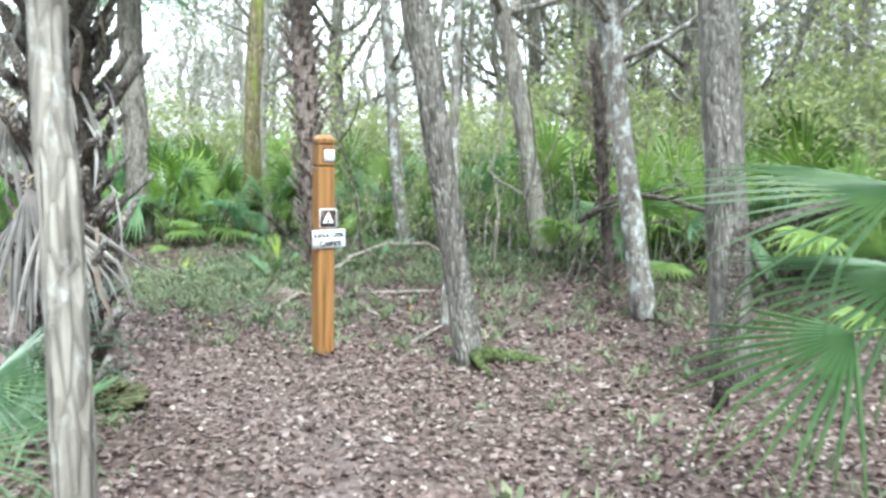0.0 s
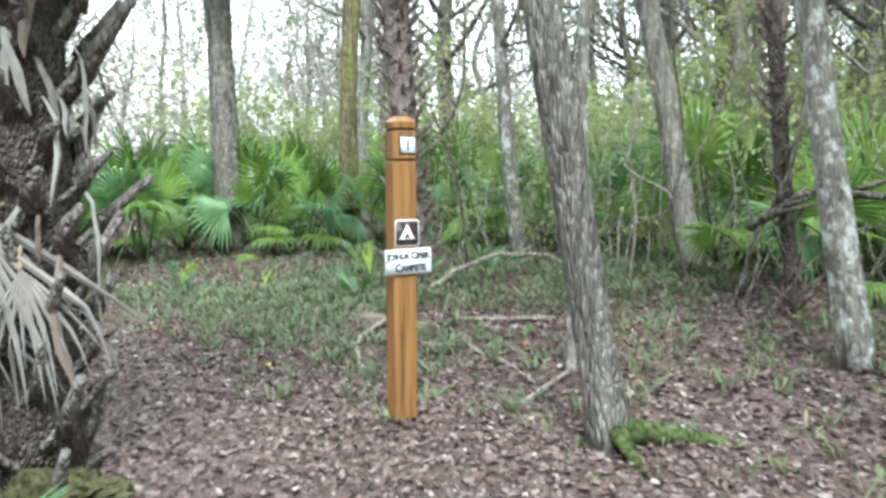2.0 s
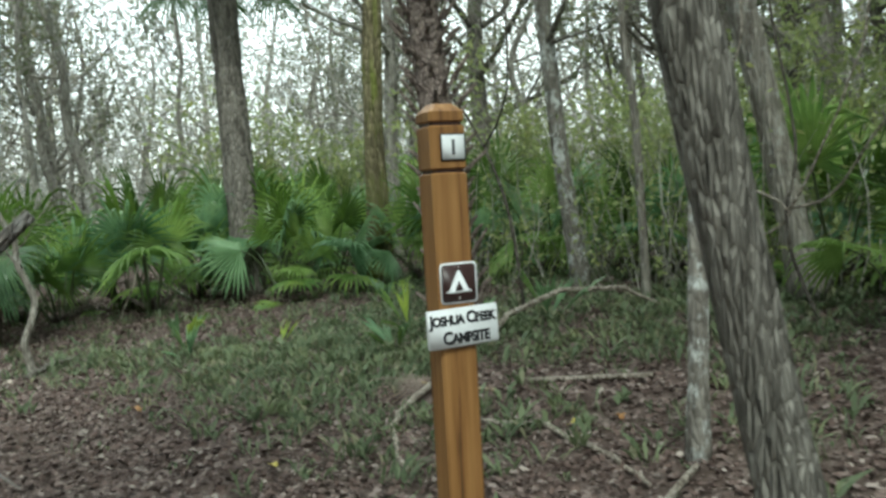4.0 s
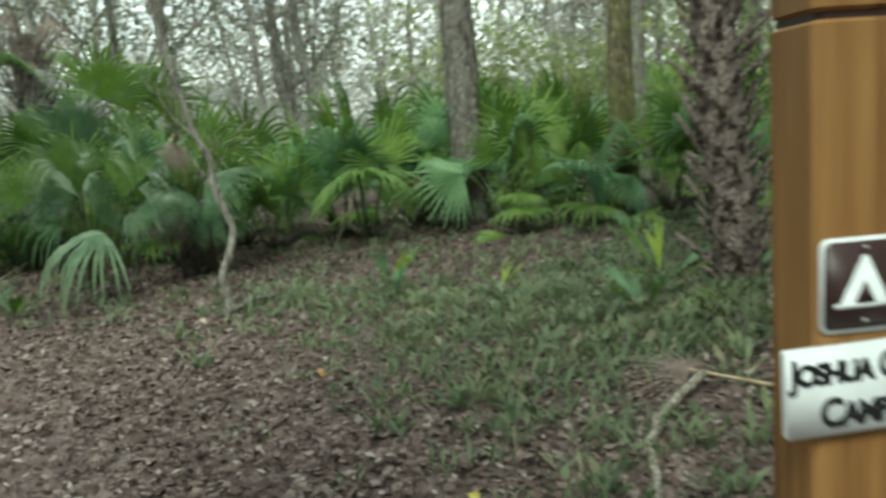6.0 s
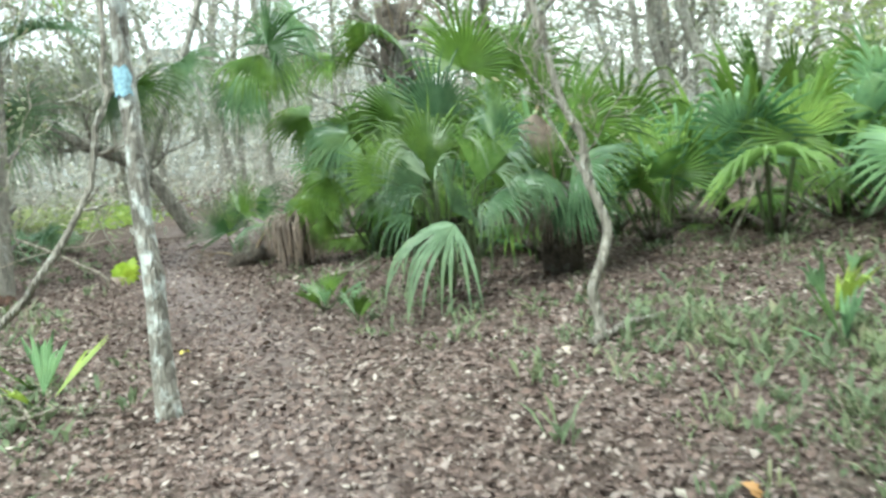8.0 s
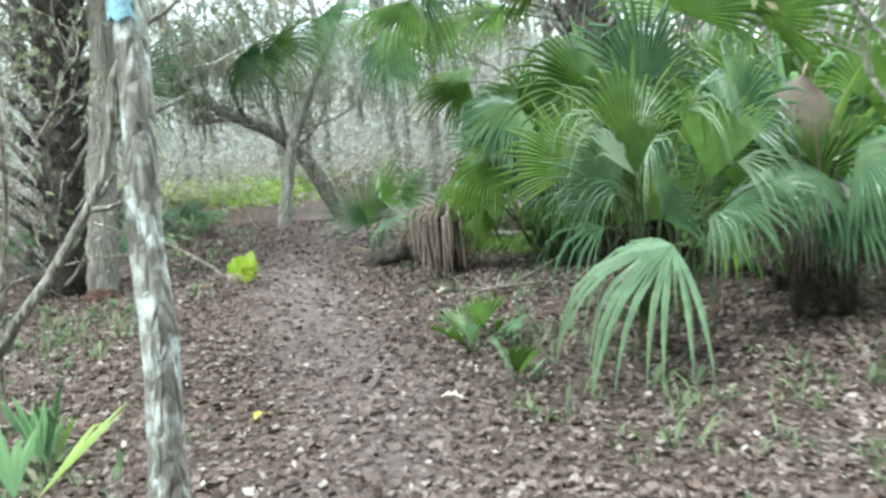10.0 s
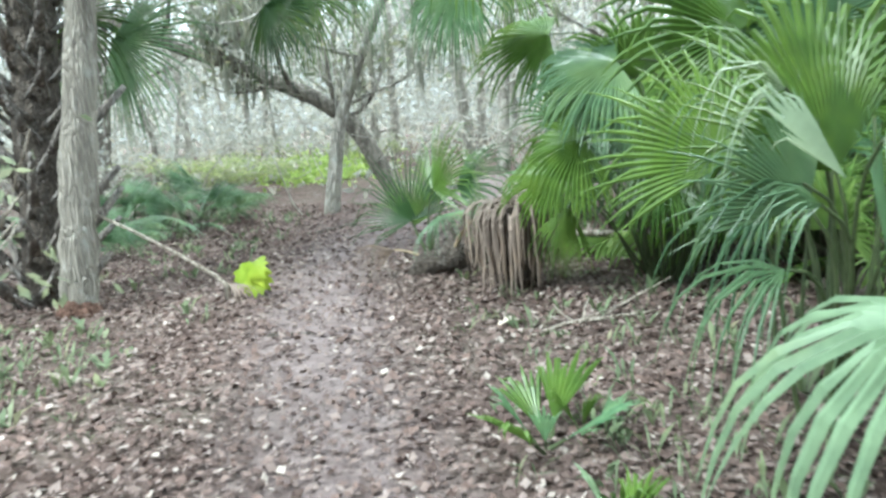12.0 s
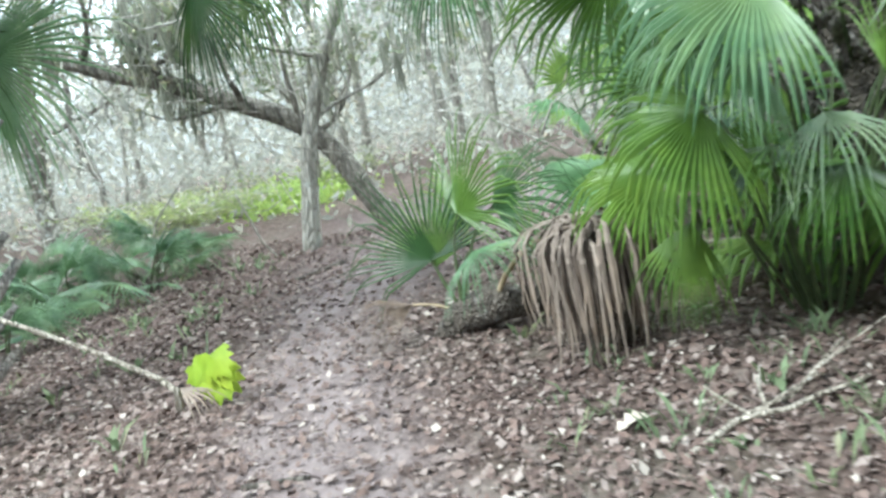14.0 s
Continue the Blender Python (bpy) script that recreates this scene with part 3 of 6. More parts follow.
def cabbage_palm(name, base, top, r, boots_to, seed, label, boots=60, boot_size=1.0, crown=0, crown_r=0.85, kinds=None, skin=None):
    """A palm trunk with old leaf bases (boots) and, if it is low enough to be seen, a crown."""
    rng = random.Random(seed)
    base, top = Vector(base), Vector(top)
    palm = thing(name, base, label, "palm tree")
    axis = top - base
    pts = [axis * (i / 9) + Vector((rng.uniform(-0.01, 0.01), rng.uniform(-0.01, 0.01), 0)) for i in range(10)]
    pts[0] = pts[0] - Vector((0, 0, 0.15))
    g = Geo()
    g.tube(pts, [r * (1.18 if i == 0 else 1.0) for i in range(10)], 14, 0, 0.07, rng)
    part("trunk", g, skin or PALMTRUNK, palm)
    for i in range(boots):
        t = (i + 0.5) / boots * boots_to
        a = i * 2.39996 + rng.uniform(-0.2, 0.2)
        ob = part("boot", rng.choice(kinds or BOOTS), None, palm)
        p = axis * t
        s = boot_size * rng.uniform(0.8, 1.2)
        ob.matrix_local = pose(p.x + (r * 0.88) * math.cos(a), p.y + (r * 0.88) * math.sin(a), p.z - 0.06, rng.uniform(-14, 14), rng.uniform(-6, 16), math.degrees(a)) @ Matrix.Diagonal((s, s, s, 1))
    for i in range(crown):
        a = i * 2.4 + rng.uniform(-0.3, 0.3)
        me = rng.choice(ARCHING + LOWFROND)
        ob = part("frond", me, None, palm)
        s = crown_r / 0.55 * rng.uniform(0.8, 1.15)
        p = axis * rng.uniform(0.93, 1.0)
        ob.matrix_local = pose(p.x, p.y, p.z, rng.uniform(-10, 10), rng.uniform(0, 45), math.degrees(a)) @ Matrix.Diagonal((s, s, s, 1))
    return palm


# ---- trees ----
def grow(g, lv, start, d, length, r, rng, depth, leaf_at, twist=0.35, rise=0.1):
    """A limb with side branches; twig ends go to leaf_at."""
    n = 5 if depth else 3
    pts, rad, p, d = [Vector(start)], [r], Vector(start), Vector(d).normalized()
    for i in range(n):
        d = (d + Vector((rng.uniform(-twist, twist), rng.uniform(-twist, twist), rng.uniform(-twist, twist) * 0.7 + rise))).normalized()
        p = p + d * (length / n)
        pts.append(p)
        rad.append(max(0.004, r * (1 - 0.78 * (i + 1) / n)))
    g.tube(pts, rad, 6 if depth > 1 else (4 if depth else 3), 0, caps=False)
    if depth:
        for k in range(rng.randint(3, 5) if depth > 1 else rng.randint(3, 4)):
            t = rng.uniform(0.25, 1.0)
            i = min(n - 1, int(t * n))
            at = pts[i].lerp(pts[i + 1], t * n - i) if i < n else pts[-1]
            dd = (pts[i + 1] - pts[i]).normalized()
            out = (dd * 0.5 + Vector((rng.uniform(-1, 1), rng.uniform(-1, 1), rng.uniform(-0.4, 0.8)))).normalized()
            grow(g, lv, at, out, length * rng.uniform(0.4, 0.62), rad[i] * 0.6, rng, depth - 1, leaf_at, twist, rise)
    else:
        leaf_at += pts[1:]


def leaves(points, rng, per, size, spread):
    """Small pointed leaves in loose clumps round points, as arrays."""
    pts = np.array([tuple(p) for p in points])
    gen = np.random.default_rng(rng.randint(0, 99999))
    c = np.repeat(pts, per, axis=0) + gen.normal(0, spread, (len(pts) * per, 3))
    return leaf_quads(c, gen, size)


def leaf_quads(c, gen, size, flat=0.0):
    n = len(c)
    a = gen.normal(0, 1, (n, 3))
    a[:, 2] *= 1 - flat
    a /= np.linalg.norm(a, axis=1, keepdims=True)
    b = np.cross(a, gen.normal(0, 1, (n, 3)))
    b /= np.linalg.norm(b, axis=1, keepdims=True)
    s = size * gen.uniform(0.6, 1.4, (n, 1))
    v = np.stack([c - a * s, c + b * s * 0.38 - a * s * 0.1, c + a * s, c - b * s * 0.38 - a * s * 0.1], 1).reshape(-1, 3)
    return v, np.arange(n * 4).reshape(-1, 4)


def leaf_part(name, v, f, mat, parent, label=""):
    me = bpy.data.meshes.new(name)
    me.from_pydata(v.tolist(), [], f.tolist())
    me.materials.append(mat)
    return part(name, me, mat, parent, label)


def tree(name, pts, r0, r1, mat, seed, label, limbs=8, limb_from=0.45, limb_len=1.8, per=1, size=0.06, flare=1.25, seg=14, moss=0, group="", branch_depth=2, lumps=0.05, leafmat=None):
    """A tree: a trunk through points, limbs with twigs, leaf clumps and some hanging moss."""
    rng = random.Random(seed)
    pts = [Vector(p) for p in pts]
    o = pts[0].copy()
    base = thing(name, o, label, "tree", group)
    pts = [p - o for p in pts]
    fine = []
    for i in range(len(pts) - 1):
        for k in range(4):
            t = k / 4
            p0, p1, p2, p3 = pts[max(i - 1, 0)], pts[i], pts[i + 1], pts[min(i + 2, len(pts) - 1)]
            fine.append(0.5 * (2 * p1 + (p2 - p0) * t + (2 * p0 - 5 * p1 + 4 * p2 - p3) * t * t + (3 * p1 - p0 - 3 * p2 + p3) * t ** 3))
    fine.append(pts[-1])
    m = len(fine)
    rad = [(r0 + (r1 - r0) * i / (m - 1)) * (1 + rng.uniform(-lumps, lumps)) for i in range(m)]
    rad[0] *= flare
    rad[1] *= 1 + (flare - 1) * 0.35
    fine[0] = fine[0] - Vector((0, 0, 0.12))
    g = Geo()
    g.tube(fine, rad, seg, 0, lumps * 0.8, rng)
    part("trunk", g, mat, base)
    b, ends = Geo(), []
    for k in range(limbs):
        t = rng.uniform(limb_from, 1.0)
        i = min(m - 2, int(t * (m - 1)))
        a = k * 2.4 + rng.uniform(-0.6, 0.6)
        grow(b, None, fine[i], (math.cos(a), math.sin(a), rng.uniform(0.1, 0.9)), limb_len * rng.uniform(0.6, 1.3), rad[i] * rng.uniform(0.3, 0.5), rng, branch_depth, ends)
    if limbs:
        tagged(part("branchwork", b, mat, base), "", "", "", "stuff")
    if ends and per:
        v, f = leaves(ends, rng, per, size, 0.14)
        tagged(leaf_part("crown", v, f, leafmat or TREELEAF, base), "", "", "", "stuff")
    if ends and moss:
        h = Geo()
        for p in rng.sample(ends, min(moss, len(ends))):
            for _ in range(4):
                q = p + Vector((rng.uniform(-0.08, 0.08), rng.uniform(-0.08, 0.08), 0))
                L = rng.uniform(0.2, 0.6)
                h.tube([q, q + Vector((rng.uniform(-0.04, 0.04), rng.uniform(-0.04, 0.04), -L * 0.5)), q + Vector((rng.uniform(-0.06, 0.06), rng.uniform(-0.06, 0.06), -L))], [0.012, 0.014, 0.003], 3, 0, caps=False)
        tagged(part("hanging_moss", h, HANGMOSS, base, "grey strands of hanging moss"), "", "", "", "stuff")
    return base


def along(base, top, height, wobble, seed, n=6):
    """Points of a trunk that starts towards a second point and goes on to a height."""
    rng = random.Random(seed)
    base, top = Vector(base), Vector(top)
    d = (top - base) / max(0.1, (top.z - base.z))
    out = [base]
    for i in range(1, n + 1):
        z = height * i / n
        out.append(base + d * z + Vector((rng.uniform(-wobble, wobble), rng.uniform(-wobble, wobble), 0)) * (i / n if z > top.z - base.z else 0.2))
    return out


# ---- trees beside the trail ----
tree("oak_tree", along((1.16, 0.59, 0), (0.73, 0.48, 2.36), 8.0, 0.25, 1, 8), 0.104, 0.12, OAK, 1, "leaning grey oak trunk with furrowed bark and a mossy foot", 9, 0.42, 2.0, flare=1.25, seg=18, moss=10)
tree("lichen_sapling", [(-0.03, 1.55, 0.05), (-0.06, 1.64, 0.84), (-0.08, 1.69, 1.39), (-0.11, 1.72, 1.81), (-0.15, 1.8, 3.2), (-0.1, 1.85, 5.5)], 0.056, 0.03, LICHEN, 2, "slender sapling with white lichen blotches", 5, 0.6, 1.2, seg=10)
tree("lichen_tree", along((1.43, 2.66, 0.16), (1.05, 2.62, 2.57), 8.0, 0.2, 3), 0.108, 0.06, LICHEN, 3, "grey trunk blotched with pale lichen in leaf litter", 8, 0.3, 1.7, moss=8)
tall_grey = tree("tall_palm", [(-8.94, 2.89, 0.19), (-9.08, 2.92, 1.3), (-9.2, 2.95, 2.2), (-9.33, 2.98, 3.11), (-9.45, 3.0, 4.2), (-9.5, 3.0, 5.6)], 0.235, 0.2, GREYBARK, 4, "tall palm with a smooth grey trunk standing among palmettos", 0, seg=16)
tagged(tall_grey, "", "palm tree")
tree("mossy_tree", along((-7.45, 4.2, 0.34), (-7.65, 4.4, 4.0), 9.0, 0.2, 5), 0.150, 0.11, VINEBARK, 5, "yellow-green mossy tree trunk with a vine", 6, 0.5, 2.0, moss=6)
tree("vine_stem", [(-7.2, 4.25, 0.34), (-7.3, 4.3, 1.6), (-7.42, 4.32, 2.6), (-7.5, 4.36, 4.2), (-7.55, 4.4, 6.0)], 0.06, 0.04, VINEBARK, 6, "thick pale vine stem climbing beside a mossy tree", 0, seg=8)
tree("thin_tree", along((-3.96, 4.72, 0.37), (-4.3, 4.63, 3.89), 8.0, 0.25, 7), 0.105, 0.06, LICHEN, 7, "thin tree with pale lichen patches", 7, 0.35, 1.7, moss=6)
tree("bowed_tree", along((-1.28, 4.7, 0.37), (-1.72, 4.42, 3.35), 8.5, 0.3, 8), 0.135, 0.09, PALEBARK, 8, "pale brown bowed tree trunk", 8, 0.3, 2.0, moss=6)
tree("broad_tree", along((2.85, 1.42, 0.04), (2.59, 1.53, 2.46), 9.0, 0.15, 9), 0.145, 0.11, OAK, 9, "broad straight grey trunk with furrowed bark", 8, 0.42, 2.2, seg=18, moss=8)
tree("slim_tree", along((-0.88, 5.47, 0.4), (-0.94, 5.71, 3.37), 8.0, 0.3, 10), 0.085, 0.05, GREYBARK, 10, "slim grey woodland tree", 7, 0.3, 1.6, moss=6)
tree("pale_trunk", [(3.43, -3.26, -0.02), (3.395, -3.255, 0.8), (3.34, -3.245, 1.35), (3.28, -3.24, 1.83), (3.2, -3.2, 3.2), (3.25, -3.3, 5.5)], 0.052, 0.04, PALEBARK, 11, "slim pale trunk with flaking bark beside the trail", 5, 0.7, 1.3, seg=12)
tree("thin_pole_tree", along((-2.66, 4.26, 0.33), (-2.74, 4.3, 2.6), 5.5, 0.15, 12), 0.045, 0.025, PALEBARK, 12, "thin pale pole of a young tree", 5, 0.5, 1.0, seg=8)
blaze = tree("blazed_tree", [(-4.84, -2.93, -0.01), (-4.90, -2.95, 0.41), (-4.95, -2.96, 0.78), (-4.98, -2.99, 1.04), (-5.03, -3.00, 1.43), (-5.08, -3.02, 1.80), (-5.11, -3.03, 2.09), (-5.18, -2.98, 3.20), (-5.12, -3.08, 5.00)], 0.064, 0.042, LICHEN, 13, "slender lichen-blotched tree with a blue painted trail blaze", 6, 0.75, 1.3, seg=14)


def blaze_patch():
    g = Geo()
    o = Vector((-5.078, -3.022, 1.83)) - blaze.location
    d = Vector((-0.022, -0.008, 0.12)).normalized()
    n = 9
    for z in (-0.075, -0.02, 0.03, 0.085):
        for j in range(n):
            a = radians(-15 + (70 + 8 * math.sin(z * 60)) * (j / (n - 1) - 0.5) * 2)
            g.v.append(tuple(o + d * (z + 0.012 * math.sin(j * 2.1)) + Vector((math.cos(a), math.sin(a), 0)) * 0.0605))
    for i in range(3):
        for j in range(n - 1):
            a = i * n + j
            g.f.append((a, a + 1, a + n + 1, a + n))
            g.m.append(0)
    part("blue_blaze", g, BLUE, blaze, "blue painted trail blaze")


blaze_patch()
tree("crooked_tree", [(-6.05, -0.50, -0.02), (-6.08, -0.5, 0.11), (-6.1, -0.53, 0.29), (-6.14, -0.45, 0.48), (-6.18, -0.4, 0.68), (-6.19, -0.45, 0.86), (-6.21, -0.52, 1.06), (-6.23, -0.52, 1.29), (-6.24, -0.62, 1.49), (-6.26, -0.69, 1.76), (-6.28, -0.73, 1.99), (-6.3, -0.9, 2.8), (-6.2, -1.0, 3.8)], 0.038, 0.022, PALEBARK, 14, "crooked thin grey tree beside a palmetto clump", 7, 0.45, 0.7, 1, 0.025, 1.5, 10)
snag = tree("weathered_snag", [(-9.03, -6.70, 0), (-9.12, -6.7, 0.5), (-9.23, -6.7, 1.1), (-9.35, -6.69, 1.7), (-9.49, -6.69, 2.46), (-9.6, -6.7, 3.6), (-9.7, -6.75, 4.6)], 0.142, 0.10, SNAG, 15, "bare weathered dead trunk beside the trail", 0, flare=1.1, seg=16, lumps=0.09)
g = Geo()
g.tube([(0, 0, -0.05), (0, 0, 0.02), (-0.01, 0, 0.06), (-0.02, 0, 0.1)], [0.18, 0.165, 0.148, 0.125], 22, 0, 0.06, random.Random(151))
part("rotten_foot", g, ROT, snag, "crumbling red-brown rotten wood")
far_oak = tree("far_oak", [(-14.1, -7.52, 0), (-14.15, -7.43, 0.6), (-14.19, -7.31, 1.2), (-14.3, -7.0, 2.0), (-14.5, -6.45, 3.2), (-14.8, -5.9, 4.8)], 0.11, 0.05, FARBARK, 16, "grey tree trunk beside the bend of the trail", 2, 0.45, 2.0, 3, flare=1.08, moss=24)
tree("leaning_oak", [(-15.33, -6.95, -0.2), (-15.31, -7.32, 0.42), (-15.28, -7.64, 0.99), (-15.2, -8.05, 1.42), (-15.04, -8.59, 1.73), (-14.79, -9.39, 2.13), (-14.56, -10.07, 2.41), (-14.3, -11.3, 3.0)], 0.145, 0.09, GREYBARK, 17, "dark oak limb arching low over the trail hung with moss", 12, 0.35, 1.5, 2, moss=150)

# roots and moss at the oak's foot
for pts, r, mat, lab in (([(1.2, 0.62, 0.10), (1.32, 0.83, 0.07), (1.5, 1.02, 0.03), (1.62, 1.15, -0.03)], 0.055, MOSS, "moss-covered oak root on the leaf litter"),
                         ([(1.16, 0.6, 0.12), (1.35, 0.5, 0.05), (1.5, 0.45, -0.03)], 0.05, MOSS, "moss-covered oak root on the leaf litter")):
    g = Geo()
    g.tube([Vector(p) - Vector((pts[0][0], pts[0][1], 0)) for p in pts], [r * 1.2, r * 0.85, r * 0.55, r * 0.3][:len(pts)], 11, 0, 0.38, random.Random(5))
    root = part("mossy_root", g, mat, None)
    root.location = (pts[0][0], pts[0][1], 0)
    tagged(root, lab, "root")


# ---- cabbage palms with old leaf bases ----
left_palm = cabbage_palm("cabbage_palm", (-0.05, -1.89, 0), (-0.4, -1.80, 3.6), 0.20, 1.0, 21, "cabbage palm trunk covered in dark split boots and hanging grey leaves", 100, 1.0, 14, 0.9, FAT_BOOTS)
post_palm = cabbage_palm("cabbage_palm", (-3.64, 2.84, 0.15), (-4.25, 2.82, 5.2), 0.15, 1.0, 22, "cabbage palm trunk with a criss-cross of narrow boots", 170, 0.75, 12, 0.8, PALE_BOOTS, BOOT_PALE)
snag_palm = cabbage_palm("cabbage_palm", (-9.3, -7.3, 0), (-9.8, -7.35, 4.2), 0.18, 0.95, 23, "dark cabbage palm trunk with upturned boots behind a snag", 90, 1.35, 12, 0.95)

dead_palm = cabbage_palm("dead_palm", (0.5, 3.55, 0.15), (0.2, 3.55, 2.9), 0.06, 0.95, 25, "thin rusty dead palm trunk wrapped in torn boots and vines", 60, 0.5, 0, 0.8, PALE_BOOTS, PALMTRUNK)
spots = random.Random(41)
hang_strips(left_palm, (0, 0), 0.21, (-0.097, 0.025), [(spots.uniform(-110, 90), spots.uniform(0.5, 2.6)) for _ in range(34)], 42)
for k, (ang, z, R, tip) in enumerate(((-62, 1.34, 0.85, (0.15, 0.30, -1)), (-40, 1.2, 0.72, (0.2, 0.22, -1)), (-85, 1.15, 0.7, (0.1, 0.05, -1)), (-15, 1.05, 0.5, (0.15, 0.1, -1)), (-58, 0.9, 0.5, (0.2, 0.3, -1)), (-100, 1.8, 0.8, (0.1, 0.1, -1)))):
    a = radians(ang)
    p = Vector((-0.13 + 0.33 * math.cos(a), -1.87 + 0.33 * math.sin(a), z))
    own_frond(left_palm, p - Vector((0.2 * math.cos(a), 0.2 * math.sin(a), -0.12)), p, tip, (0.97, -0.25, 0.15), 70 + k, K, R, 9, 40, 0.36, 0.3, label="dead grey hanging palm leaf", ragged=0.3, curl=-0.15)



def mound():
    rng = random.Random(8)
    bm = bmesh.new()
    bmesh.ops.create_icosphere(bm, subdivisions=5, radius=1)
    for v in bm.verts:
        n = noise.noise(v.co * 2.2) * 0.3 + noise.noise(v.co * 7) * 0.14
        v.co = Vector((v.co.x * 0.33, v.co.y * 0.30, max(-0.3, v.co.z) * 0.14)) * (1 + 1.3 * n + 0.18 * noise.noise(v.co * 15))
    me = bpy.data.meshes.new("moss_mound")
    bm.to_mesh(me)
    bm.free()
    me.materials.append(MOUND)
    ob = new("moss_mound", me)
    ob.location = (0.22, -1.9, 0.02)
    tagged(ob, "low dark mossy mound at the foot of a palm", "mound")


mound()


# ---- palmetto thickets ----
def thicket():
    rng = random.Random(31)
    labels = ("green saw palmetto with upright fans in the thicket", "blue-green palmetto with arching fans in the undergrowth", "dense palmetto with a few dead brown fans")
    front = [(-9.0, -0.6), (-9.5, 0.6), (-9.3, 1.5), (-9.7, 2.3), (-8.2, 3.2), (-8.9, 3.9), (-7.7, 3.6), (-6.7, 4.6), (-5.9, 4.9), (-6.3, 5.7), (-5.0, 5.4), (-4.3, 5.9),
             (-3.3, 5.6), (-2.3, 5.9), (-1.6, 5.4), (-0.3, 6.2), (0.5, 5.4), (1.4, 5.9), (2.6, 5.3), (3.6, 4.6), (4.6, 5.2), (-10.6, -1.6), (-10.8, 0.1), (-10.6, 1.5), (-10.5, 3.4), (-9.6, 4.6)]
    for i, (x, y) in enumerate(front):
        palmetto("palmetto", x + rng.uniform(-0.2, 0.2), y + rng.uniform(-0.2, 0.2), rng.uniform(0.95, 1.3) * (1.18 if x < -8 else 1.0), rng.randint(10, 14), 100 + i, labels[i % 3], upright=0.85 if i < 2 else 0.45)
    for i in range(70):
        a = rng.uniform(radians(55), radians(200))
        d = rng.uniform(9, 20)
        x, y = -2 + d * math.cos(a), 0 + d * math.sin(a)
        if y < 5.0 and x > -11.5:
            continue
        if y < -2.5 and x > -15:
            continue
        palmetto("palmetto", x, y, rng.uniform(1.0, 1.55), rng.randint(6, 9), 200 + i, labels[i % 3])


thicket()
for i, (x, y, s) in enumerate(((0.4, 4.6, 1.0), (1.9, 4.7, 1.1), (3.0, 3.9, 1.0), (4.3, 4.1, 1.15), (5.4, 3.2, 1.1), (-0.6, 5.0, 0.9))):
    palmetto("palmetto", x, y, s, 10, 280 + i, "light green saw palmetto under the trees", upright=0.6)

for k in range(13):
    a = k * 2.4
    hub = Vector((-9.5 + 0.95 * math.cos(a), 3.0 + 0.95 * math.sin(a), 4.9 + 0.35 * (k % 3)))
    own_frond(tall_grey, (-9.5, 3.0, 5.5), hub, (math.cos(a), math.sin(a), -0.5), (0.4 * math.cos(a), 0.4 * math.sin(a), 0.9), 560 + k, B, 0.85, 30, 110, 0.4, 1.4, lift=0.25)

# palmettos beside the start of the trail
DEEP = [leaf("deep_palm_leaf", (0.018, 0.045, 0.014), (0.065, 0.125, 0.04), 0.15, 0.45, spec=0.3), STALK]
start_r = thing("palmetto", (4.75, -0.75, 0), "large green palmetto reaching over the trail", "palmetto", "palmetto thicket")
start_l = thing("palmetto", (2.75, -3.55, 0), "green palmetto with narrow fans beside the trail", "palmetto", "palmetto thicket")
for k, (hub, axis, nrm, R, spread, m) in enumerate((
        ((4.41, -0.76, 1.42), (-0.85, -0.52, 0.02), (0.3, -0.35, 1.0), 0.86, 52, G), ((4.38, -1.12, 0.94), (-0.75, -0.5, -0.48), (0.2, -0.6, 0.8), 0.68, 62, B),
        ((4.42, -0.62, 1.12), (-0.82, -0.52, -0.2), (0.2, -0.5, 0.9), 0.86, 58, G), ((4.9, -0.6, 1.5), (0.5, 0.6, 0.3), (0, -0.3, 1), 0.7, 110, G), ((4.8, -0.3, 1.3), (-0.2, 0.9, 0.1), (0, 0, 1), 0.7, 110, G))):
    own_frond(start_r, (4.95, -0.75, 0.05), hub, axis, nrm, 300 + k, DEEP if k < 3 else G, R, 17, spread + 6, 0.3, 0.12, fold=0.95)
for k, (hub, axis, nrm, R, spread, m) in enumerate((
        ((2.93, -3.38, 0.72), (0.55, 0.55, 0.22), (0.2, -0.6, 0.8), 0.5, 62, B), ((2.86, -3.28, 0.86), (0.6, 0.5, 0.3), (0.3, -0.6, 0.7), 0.48, 60, B),
        ((2.9, -3.5, 0.55), (0.5, 0.5, -0.1), (0.2, -0.4, 0.9), 0.5, 70, G), ((2.45, -3.6, 0.9), (-0.7, -0.2, 0.4), (0, 0, 1), 0.55, 110, G))):
    own_frond(start_l, (2.75, -3.55, 0.05), hub, axis, nrm, 320 + k, m, R, 20, spread, 0.2, 0.25, fold=0.9)

